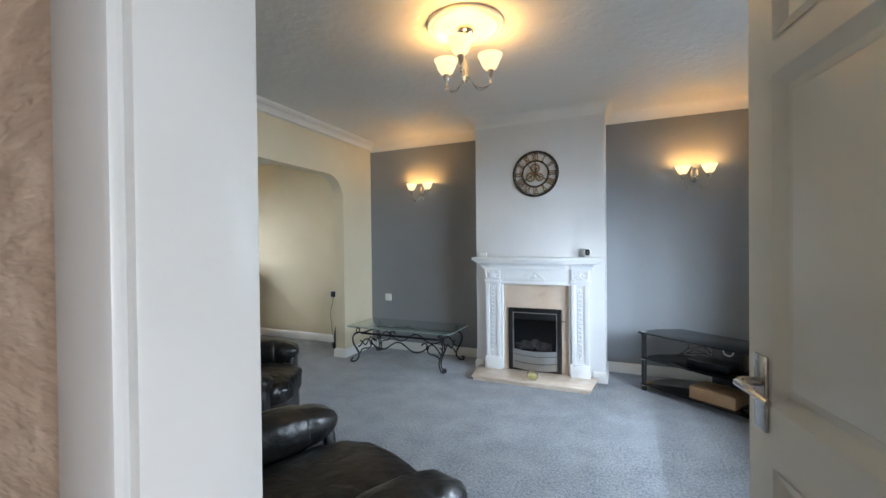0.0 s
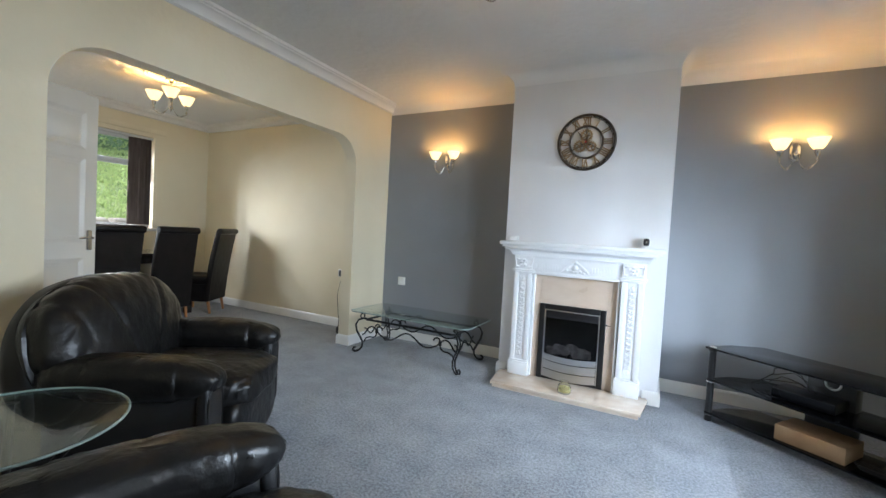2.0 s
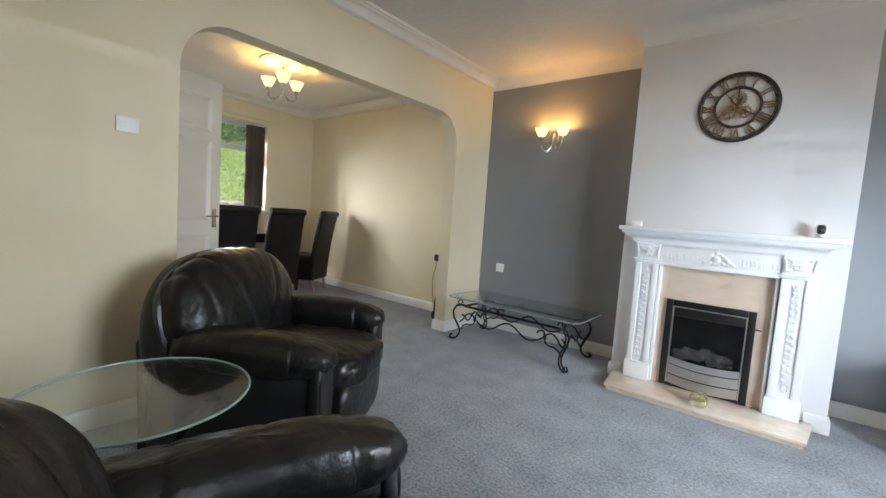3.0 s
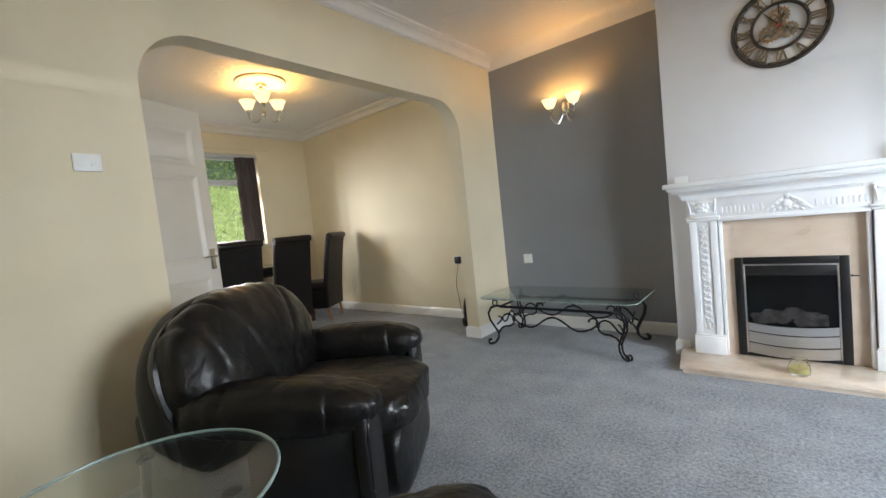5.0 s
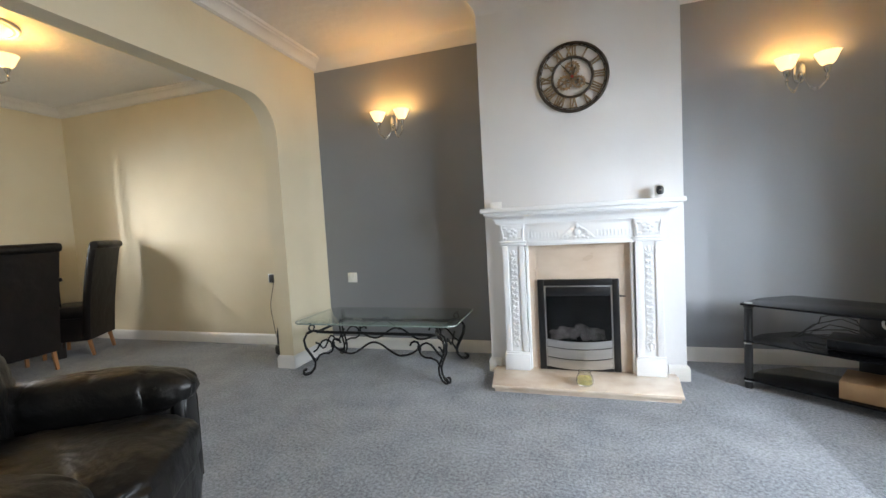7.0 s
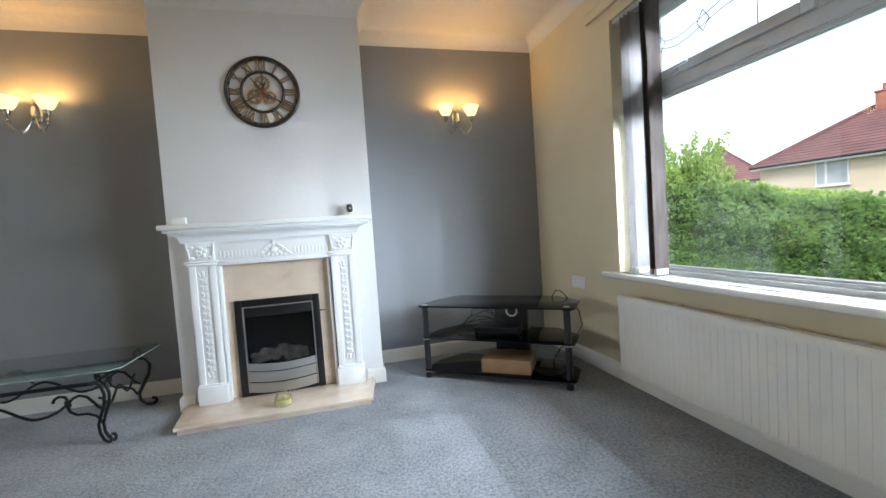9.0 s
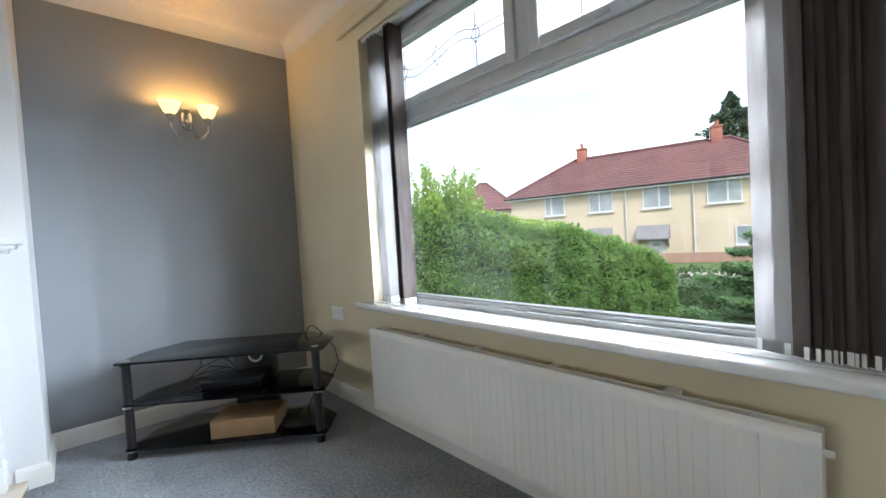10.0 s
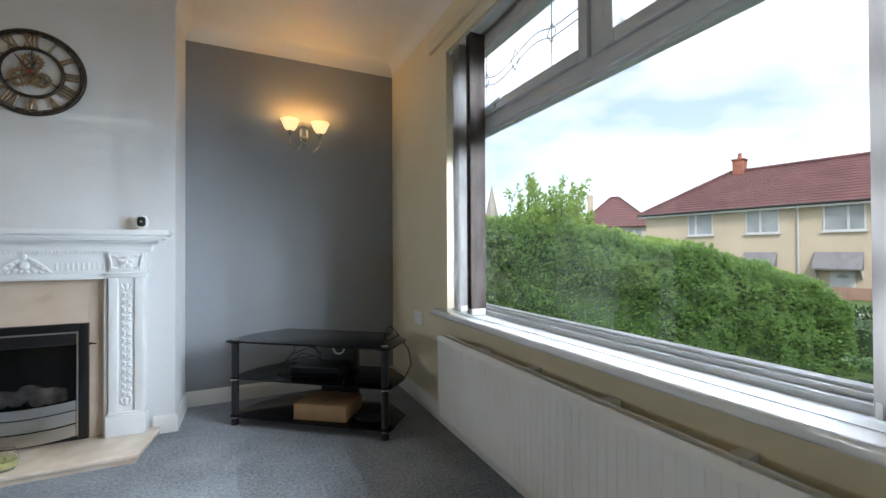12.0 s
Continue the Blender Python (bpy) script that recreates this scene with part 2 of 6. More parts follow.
def let_light_through(m, colour, share):
    """Thin leaves pass a share of the light that falls on their far side."""
    tree = m.node_tree
    see = tree.nodes.new("ShaderNodeBsdfTranslucent")
    see.inputs["Color"].default_value = (*colour, 1)
    add = tree.nodes.new("ShaderNodeMixShader")
    add.inputs["Fac"].default_value = share
    tree.links.new(tree.nodes["Principled BSDF"].outputs["BSDF"], add.inputs[1])
    tree.links.new(see.outputs["BSDF"], add.inputs[2])
    tree.links.new(add.outputs["Shader"], tree.nodes["Material Output"].inputs["Surface"])


let_light_through(GARDEN_LEAF, (0.4, 0.5, 0.2), 0.55)
let_light_through(LEAF, (0.34, 0.5, 0.18), 0.5)
let_light_through(LEAF_TIP, (0.4, 0.55, 0.16), 0.45)
let_light_through(NEEDLE, (0.2, 0.34, 0.14), 0.35)
STONE = surf("garden_stone", (0.22, 0.2, 0.17), (0.34, 0.31, 0.27), 3.0, 0.9, bump=0.5, bscale=20)


# ---- building helpers ----
def part(name, bm, material, parent=None, label="", world_space=False):
    """Link a bmesh as one mesh object, smooth but for sharp edges."""
    if world_space and parent is not None:
        m = parent.matrix_basis
        if parent.parent is not None:
            m = parent.parent.matrix_basis @ m
        bm.transform(m.inverted())
    bm.normal_update()
    for f in bm.faces:
        f.smooth = True
    for e in bm.edges:
        e.smooth = len(e.link_faces) == 2 and e.calc_face_angle(0) < 0.6
    me = bpy.data.meshes.new(name)
    bm.to_mesh(me)
    bm.free()
    me.materials.append(material)
    ob = new(name, me)
    if parent is not None:
        ob.parent = parent
    if label:
        tagged(ob, label)
    return ob


def thing(name, at, label, category, group="", kind="", yaw=0.0):
    ob = new(name)
    ob.empty_display_size = 0.1
    ob.matrix_basis = pose(*at, 0, 0, yaw)
    return tagged(ob, label, category, group, kind)


def bx(bm, x0, x1, y0, y1, z0, z1, bev=0.0, seg=2):
    r = bmesh.ops.create_cube(bm, size=1)
    for v in r["verts"]:
        v.co = ((x0 + x1) / 2 + v.co.x * (x1 - x0), (y0 + y1) / 2 + v.co.y * (y1 - y0), (z0 + z1) / 2 + v.co.z * (z1 - z0))
    if bev:
        es = list({e for v in r["verts"] for e in v.link_edges})
        bmesh.ops.bevel(bm, geom=es, offset=bev, segments=seg, profile=0.5, affect="EDGES")
    return bm


def box(x0, x1, y0, y1, z0, z1, bev=0.0, seg=2):
    return bx(bmesh.new(), x0, x1, y0, y1, z0, z1, bev, seg)


def prism(bm, poly, lo, hi, axis="z", bev=0.0):
    """A polygon drawn out along an axis: (x, y) along z, (y, z) along x, (x, z) along y."""
    put = {"z": lambda a, b, c: (a, b, c), "x": lambda a, b, c: (c, a, b), "y": lambda a, b, c: (a, c, b)}[axis]
    bot = [bm.verts.new(put(a, b, lo)) for a, b in poly]
    top = [bm.verts.new(put(a, b, hi)) for a, b in poly]
    fs = [bm.faces.new(bot), bm.faces.new(top)]
    n = len(poly)
    for i in range(n):
        fs.append(bm.faces.new((bot[i], bot[(i + 1) % n], top[(i + 1) % n], top[i])))
    bmesh.ops.recalc_face_normals(bm, faces=fs)
    if bev:
        es = list({e for f in fs[:2] for e in f.edges})
        bmesh.ops.bevel(bm, geom=es, offset=bev, segments=2, profile=0.5, affect="EDGES")
    return bm


def tube(bm, pts, r, n=8, closed=False):
    pts = [Vector(p) for p in pts]
    count = len(pts)
    rads = r if isinstance(r, (list, tuple)) else [r] * count
    side = None
    rings = []
    for i, p in enumerate(pts):
        a = pts[(i - 1) % count] if (i > 0 or closed) else p
        b = pts[(i + 1) % count] if (i < count - 1 or closed) else p
        t = (b - a).normalized()
        if side is None:
            side = t.orthogonal().normalized()
        side = (side - t * side.dot(t)).normalized()
        up = t.cross(side)
        rings.append([bm.verts.new(p + rads[i] * (math.cos(w) * side + math.sin(w) * up)) for w in (2 * math.pi * j / n for j in range(n))])
    for i in range(count if closed else count - 1):
        a, b = rings[i], rings[(i + 1) % count]
        for j in range(n):
            bm.faces.new((a[j], a[(j + 1) % n], b[(j + 1) % n], b[j]))
    if not closed:
        bm.faces.new(rings[0][::-1])
        bm.faces.new(rings[-1])
    return bm


def lathe(bm, profile, n=24, at=(0, 0, 0), wave=0.0, waves=0):
    """Turn a profile of (radius, height) about z."""
    rings = []
    for r, z in profile:
        ring = []
        for j in range(n):
            w = 2 * math.pi * j / n
            rr = max(r, 0.0002) * (1 + (wave * math.cos(waves * w) if waves else 0))
            ring.append(bm.verts.new((at[0] + rr * math.cos(w), at[1] + rr * math.sin(w), at[2] + z)))
        rings.append(ring)
    for a, b in zip(rings, rings[1:]):
        for j in range(n):
            bm.faces.new((a[j], a[(j + 1) % n], b[(j + 1) % n], b[j]))
    bm.faces.new(rings[0][::-1])
    bm.faces.new(rings[-1])
    return bm


def moulding(bm, path, profile, closed=False):
    """Sweep a profile of (distance to the left of the path, height) along a plan path, with mitred corners."""
    pts = [Vector((x, y)) for x, y in path]
    n = len(pts)
    rows = []
    for i, p in enumerate(pts):
        d0 = (p - pts[i - 1]).normalized() if (i > 0 or closed) else (pts[1] - p).normalized()
        d1 = (pts[(i + 1) % n] - p).normalized() if (i < n - 1 or closed) else d0
        n0, n1 = Vector((-d0.y, d0.x)), Vector((-d1.y, d1.x))
        m = (n0 + n1).normalized()
        m = m / max(0.2, m.dot(n0))
        rows.append([bm.verts.new((p.x + m.x * d, p.y + m.y * d, z)) for d, z in profile])
    k = len(profile)
    for i in range(n if closed else n - 1):
        a, b = rows[i], rows[(i + 1) % n]
        for j in range(k):
            bm.faces.new((a[j], a[(j + 1) % k], b[(j + 1) % k], b[j]))
    if not closed:
        bm.faces.new(rows[0])
        bm.faces.new(rows[-1][::-1])
    bmesh.ops.recalc_face_normals(bm, faces=bm.faces)
    return bm


def spow(c, e):
    return math.copysign(abs(c) ** e, c)


def blob(bm, centre, size, e1=0.6, e2=0.6, nu=40, nv=24, shape=None, m=None):
    """A superellipsoid, z its pole axis; shape(unit point) gives a push along the way from the centre."""
    m = m or Matrix.Identity(4)
    rows = []
    for i in range(nv + 1):
        ph = -math.pi / 2 + math.pi * i / nv
        row = []
        for j in range(nu):
            th = 2 * math.pi * j / nu
            u = Vector((spow(math.cos(ph), e1) * spow(math.cos(th), e2), spow(math.cos(ph), e1) * spow(math.sin(th), e2), spow(math.sin(ph), e1)))
            s = 1 + (shape(u) if shape else 0)
            row.append((u.x * size[0] * s, u.y * size[1] * s, u.z * size[2] * s))
        rows.append(row)
    vs = []
    for i, row in enumerate(rows):
        if i in (0, nv):
            vs.append([bm.verts.new(m @ (Vector(row[0]) + Vector(centre)))] * nu)
        else:
            vs.append([bm.verts.new(m @ (Vector(c) + Vector(centre))) for c in row])
    for a, b in zip(vs, vs[1:]):
        for j in range(nu):
            q = [a[j], a[(j + 1) % nu], b[(j + 1) % nu], b[j]]
            q = list(dict.fromkeys(q))
            if len(q) > 2:
                bm.faces.new(q)
    return bm


def arc(cx, cy, r, a0, a1, n):
    return [(cx + r * math.cos(radians(a0 + (a1 - a0) * i / n)), cy + r * math.sin(radians(a0 + (a1 - a0) * i / n))) for i in range(n + 1)]


def crumple(v, s, seed=0.0):
    return noise.noise(Vector((v[0] * s + seed, v[1] * s + 3.1 * seed, v[2] * s - seed)))


# ---- setting: floors, ceilings, walls ----
CEILING = 2.555
def structure(name, bm, material, label="", category=""):
    return tagged(part(name, bm, material), label, category, kind="structure")


structure("floor", box(-6.3, 1.55, -1.6, 4.5, -0.12, 0.0), CARPET, "blue-grey cut pile fitted carpet, slightly trodden", "carpet")
structure("ceiling_front", box(-2.96, 1.55, 0.17, 4.5, CEILING, 2.7), CEIL, "white lightly textured plaster ceiling", "ceiling")
structure("ceiling_back", box(-6.3, -2.96, 0.17, 4.5, CEILING, 2.7), CEIL, "white plaster ceiling of the dining room", "ceiling")
structure("ceiling_hall", box(-2.0, 1.55, -1.6, 0.17, CEILING, 2.7), CEIL, "white plaster ceiling of the hall", "ceiling")
structure("wall_north_alcove_1", box(-2.895, -1.36, 4.31, 4.5, 0, CEILING), GREY, "grey painted alcove wall beside the chimney breast", "wall")
structure("wall_north_alcove_2", box(-0.13, 1.31, 4.31, 4.5, 0, CEILING), GREY, "grey painted alcove wall beside the window", "wall")
structure("chimney_breast", box(-1.36, -0.13, 3.915, 4.5, 0, CEILING, 0.004), WHITE, "white painted plaster chimney breast", "wall")
structure("wall_north_back", box(-6.3, -3.025, 4.31, 4.5, 0, CEILING), CREAM, "cream painted dining room wall", "wall")
R, A0, A1, TOP = 0.27, 1.431, 3.75, 2.062
archway = [(0.13, 0), (A0, 0)] + [(y, z) for y, z in arc(A0 + R, TOP - R, R, 180, 90, 12)] + [(y, z) for y, z in arc(A1 - R, TOP - R, R, 90, 0, 12)] + [(A1, 0), (4.5, 0), (4.5, CEILING), (0.13, CEILING)]
structure("wall_west_arch", prism(bmesh.new(), archway, -3.025, -2.895, "x"), CREAM, "cream painted wall with a wide round-cornered archway", "wall")
structure("wall_south_1", box(-2.895, -0.355, 0.132, 0.215, 0, CEILING), CREAM, "cream painted wall beside the doorway", "wall")
structure("wall_south_2", box(0.472, 1.31, 0.132, 0.215, 0, CEILING), CREAM, "cream painted wall behind the open door", "wall")
structure("wall_south_head", box(-0.355, 0.472, 0.132, 0.215, 2.06, CEILING), CREAM, "cream painted wall over the doorway", "wall")
structure("wall_back_south", box(-6.3, -4.63, 1.27, 1.4, 0, CEILING), CREAM, "cream painted dining room wall", "wall")
structure("wall_back_south_2", box(-3.79, -3.025, 1.27, 1.4, 0, CEILING), CREAM, "cream painted dining room wall", "wall")
structure("wall_back_south_head", box(-4.63, -3.79, 1.27, 1.4, 2.1, CEILING), CREAM, "cream wall over the dining room door", "wall")
structure("wall_kitchen", box(-6.3, -3.025, 0.3, 0.4, 0, CEILING), CREAM, "plain cream wall beyond the dining room door", "wall")
WY0, WY1, WZ0, WZ1 = 1.2, 3.285, 0.66, 2.2
for tag, y0, y1, z0, z1 in (("1", WY1, 4.5, 0, CEILING), ("2", 0.132, WY0, 0, CEILING), ("3", WY0, WY1, 0, WZ0), ("4", WY0, WY1, WZ1, CEILING)):
    structure("wall_east_" + tag, box(1.31, 1.55, y0, y1, z0, z1), CREAM, "cream painted wall round the front window", "wall")
VY0, VY1, VZ0, VZ1 = 2.1, 3.585, 1.03, 2.22
for tag, y0, y1, z0, z1 in (("1", VY1, 4.31, 0, CEILING), ("2", 0.4, VY0, 0, CEILING), ("3", VY0, VY1, 0, VZ0), ("4", VY0, VY1, VZ1, CEILING)):
    structure("wall_west_" + tag, box(-6.4, -6.15, y0, y1, z0, z1), CREAM, "cream painted wall round the dining room window", "wall")
# hall
structure("wall_hall_north_1", box(-2.0, -0.355, 0.12, 0.1315, 0, CEILING), HALLPAPER, "pinkish cream embossed wallpaper beside the doorway", "wall")
structure("wall_hall_north_2", box(0.472, 1.31, 0.12, 0.1315, 0, CEILING), HALLPAPER, "pinkish cream embossed wallpaper", "wall")
structure("wall_hall_north_3", box(-0.355, 0.472, 0.12, 0.1315, 2.06, CEILING), HALLPAPER, "pinkish cream embossed wallpaper over the doorway", "wall")
structure("wall_hall_south", box(-2.0, 1.55, -1.6, -1.5, 0, CEILING), HALLPAPER, "pinkish cream hall wall", "wall")
structure("wall_hall_west", box(-2.1, -2.0, -1.6, 0.13, 0, CEILING), HALLPAPER, "pinkish cream hall wall", "wall")
# The gap in this unseen end wall is added to light the hall.
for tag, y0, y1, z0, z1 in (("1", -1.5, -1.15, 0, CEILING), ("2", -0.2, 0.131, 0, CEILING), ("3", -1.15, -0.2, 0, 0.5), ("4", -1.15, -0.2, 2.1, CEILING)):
    structure("wall_hall_east_" + tag, box(1.31, 1.55, y0, y1, z0, z1), HALLPAPER, "pinkish cream hall wall round an unseen glazed opening, added for light", "wall")

# coves, cornices and baseboards
cove = [(0, 2.45), (0, 2.5553)] + [(0.105, 2.5553)] + [(x, z) for x, z in arc(0.112, 2.443, 0.112, 92, 178, 8)]
room_cove = [(1.31, 0.215), (1.31, 4.31), (-0.13, 4.31), (-0.13, 3.915), (-1.36, 3.915), (-1.36, 4.31), (-2.895, 4.31)]
structure("cove", moulding(bmesh.new(), room_cove, cove), CEIL, "white plain curved plaster cove", "cove")
cornice = [(0, 2.462), (0.012, 2.462), (0.016, 2.466), (0.026, 2.47)] + [(x, z) for x, z in arc(0.085, 2.467, 0.058, 178, 100, 6)] + [(0.078, 2.532), (0.092, 2.536), (0.095, 2.5553), (0, 2.5553)]
structure("cornice_west", moulding(bmesh.new(), [(-2.895, 4.3), (-2.895, 0.215)], cornice), PLASTER, "white moulded plaster cornice along the arch wall", "cornice")
structure("cornice_south", moulding(bmesh.new(), [(-2.895, 0.215), (1.3, 0.215)], cornice), PLASTER, "white moulded plaster cornice", "cornice")
structure("cornice_back", moulding(bmesh.new(), [(-3.025, 4.31), (-6.15, 4.31), (-6.15, 1.4), (-3.025, 1.4)], cornice), PLASTER, "white moulded plaster cornice of the dining room", "cornice")
skirt = [(0, 0), (0.016, 0), (0.016, 0.078), (0.011, 0.09), (0.004, 0.1), (0, 0.1)]
skirt_label = "cream-white painted wooden baseboard"
for path in ([(1.31, 0.215), (1.31, 4.31), (-0.13, 4.31), (-0.13, 3.915), (-0.235, 3.915)], [(-1.29, 3.915), (-1.36, 3.915), (-1.36, 4.31), (-2.895, 4.31), (-2.895, A1), (-3.025, A1), (-3.025, 4.31), (-6.15, 4.31), (-6.15, 1.4), (-4.7, 1.4)], [(-3.72, 1.4), (-3.025, 1.4), (-3.025, A0), (-2.895, A0), (-2.895, 0.215), (-0.415, 0.215)], [(0.535, 0.215), (1.31, 0.215)]):
    structure("baseboard", moulding(bmesh.new(), path, skirt), GLOSS, skirt_label, "baseboard")
# picture-rail batten above the two windows
structure("trim_batten", box(-6.149, -6.12, 1.5, 3.72, 2.27, 2.33, 0.006), CREAM, "cream painted batten over the dining room window", "trim")
structure("trim_batten_front", box(1.285, 1.3095, 1.0, 3.5, 2.27, 2.335, 0.006), CREAM, "cream painted batten over the front window", "trim")

# doorway lining and architraves
DL = "white gloss painted door lining"
structure("trim_lining_1", box(-0.358, -0.322, 0.118, 0.2335, 0, 2.06, 0.004), GLOSS, DL, "door frame")
structure("trim_lining_2", box(0.438, 0.474, 0.118, 0.2335, 0, 2.06, 0.004), GLOSS, DL, "door frame")
structure("trim_lining_3", box(-0.322, 0.438, 0.118, 0.2335, 2.03, 2.06, 0.004), GLOSS, DL, "door frame")
for y0, y1 in ((0.105, 0.1195), (0.2155, 0.232)):
    structure("trim_architrave", box(-0.41, -0.33, y0, y1, 0, 2.07, 0.007), GLOSS, "white gloss painted architrave", "door frame")
    structure("trim_architrave", box(0.45, 0.53, y0, y1, 0, 2.07, 0.007), GLOSS, "white gloss painted architrave", "door frame")
    structure("trim_architrave", box(-0.41, 0.53, y0, y1, 2.072, 2.15, 0.007), GLOSS, "white gloss painted architrave", "door frame")


# ---- doors ----
def lever(door, x, z, y, flip):
    """Steel lever handle on a backplate, on the face at depth y."""
    s = -1 if y < 0 else 1
    plate = part("backplate", box(x - 0.022, x + 0.022, min(y, y + s * 0.008), max(y, y + s * 0.008), z - 0.075, z + 0.075, 0.003), CHROME, door, "dull steel backplate")
    bm = tube(bmesh.new(), [(x, y + s * 0.006, z + 0.02), (x, y + s * 0.04, z + 0.02), (x + flip * 0.012, y + s * 0.05, z + 0.02), (x + flip * 0.06, y + s * 0.052, z + 0.022), (x + flip * 0.115, y + s * 0.048, z + 0.016)], [0.009, 0.009, 0.009, 0.008, 0.006], 10)
    part("handle", bm, CHROME, door, "dull steel lever handle")


def panel_door(name, label, w, h, m):
    """Three-panel moulded door; hinge at the origin, the leaf along +x, faces at y = +-0.02."""
    d = new(name)
    d.matrix_basis = m
    tagged(d, label, "door", kind="structure")
    st, rows = 0.1, ((0.2, 0.825), (0.955, 1.575), (1.652, 1.92))
    cols = ((st, w - st),)
    bm = bmesh.new()
    for x0, x1 in ((0, st), (w - st, w)):
        bx(bm, x0, x1, -0.02, 0.02, 0, h)
    for z0, z1 in ((0, rows[0][0]), (rows[0][1], rows[1][0]), (rows[1][1], rows[2][0]), (rows[2][1], h)):
        for x0, x1 in cols:
            bx(bm, x0, x1, -0.02, 0.02, z0, z1)
    part("door_frame", bm, DOORPAINT, d)
    for z0, z1 in rows:
        for x0, x1 in cols:
            b = bmesh.new()
            bx(b, x0 - 0.002, x1 + 0.002, -0.01, 0.01, z0 - 0.002, z1 + 0.002)
            for s in (-1, 1):
                # sloping bead round the sunk panel, then the raised field
                ring = [(x0 - 0.006, z0 - 0.006), (x1 + 0.006, z0 - 0.006), (x1 + 0.006, z1 + 0.006), (x0 - 0.006, z1 + 0.006)]
                inner = [(x0 + 0.022, z0 + 0.022), (x1 - 0.022, z0 + 0.022), (x1 - 0.022, z1 - 0.022), (x0 + 0.022, z1 - 0.022)]
                va = [b.verts.new((x, s * 0.0235, z)) for x, z in ring]
                vb = [b.verts.new((x, s * 0.0102, z)) for x, z in inner]
                for i in range(4):
                    b.faces.new((va[i], va[(i + 1) % 4], vb[(i + 1) % 4], vb[i]))
                fx0, fx1, fz0, fz1 = x0 + 0.04, x1 - 0.04, z0 + 0.04, z1 - 0.04
                bx(b, fx0, fx1, min(s * 0.009, s * 0.0155), max(s * 0.009, s * 0.0155), fz0, fz1, 0.004)
            bmesh.ops.recalc_face_normals(b, faces=b.faces)
            part("panel", b, DOORPAINT, d)
    for y in (-0.02, 0.02):
        lever(d, w - 0.055, 0.965, y, -1)
    return d


panel_door("door_1", "open cream-white three-panel door with a steel lever handle", 0.755, 2.02, pose(0.421, 0.25, 0.008, 0, 0, 101))
panel_door("door_2", "half-open cream-white three-panel dining room door", 0.76, 2.06, pose(-3.84, 1.42, 0.008, 0, 0, 112))


# ---- windows ----
w1 = thing("window_1", (1.43, 2.24, WZ0), "wide white uPVC window, two leaded top lights over one large pane", "window", kind="structure")
FX0, FX1, MY, TZ0, TZ1 = 1.405, 1.475, 2.215, 1.672, 1.735
GL = 0.69


def w1part(name, bm, material, label=""):
    return part(name, bm, material, w1, label, True)


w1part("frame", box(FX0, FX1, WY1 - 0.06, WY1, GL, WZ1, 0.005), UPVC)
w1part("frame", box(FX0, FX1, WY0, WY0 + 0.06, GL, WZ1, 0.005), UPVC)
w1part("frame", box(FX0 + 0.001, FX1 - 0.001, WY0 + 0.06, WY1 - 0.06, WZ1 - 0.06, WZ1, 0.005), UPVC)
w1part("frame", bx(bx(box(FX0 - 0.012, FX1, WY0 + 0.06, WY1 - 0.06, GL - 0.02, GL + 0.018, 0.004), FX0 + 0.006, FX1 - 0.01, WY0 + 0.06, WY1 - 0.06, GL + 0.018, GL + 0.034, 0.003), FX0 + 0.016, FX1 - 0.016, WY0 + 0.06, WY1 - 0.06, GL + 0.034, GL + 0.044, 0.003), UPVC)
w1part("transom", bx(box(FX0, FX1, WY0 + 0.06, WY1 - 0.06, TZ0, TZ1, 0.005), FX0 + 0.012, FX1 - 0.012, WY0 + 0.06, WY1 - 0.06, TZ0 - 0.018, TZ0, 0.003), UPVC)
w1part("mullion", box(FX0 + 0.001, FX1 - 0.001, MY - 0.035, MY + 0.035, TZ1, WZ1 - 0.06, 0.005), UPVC)
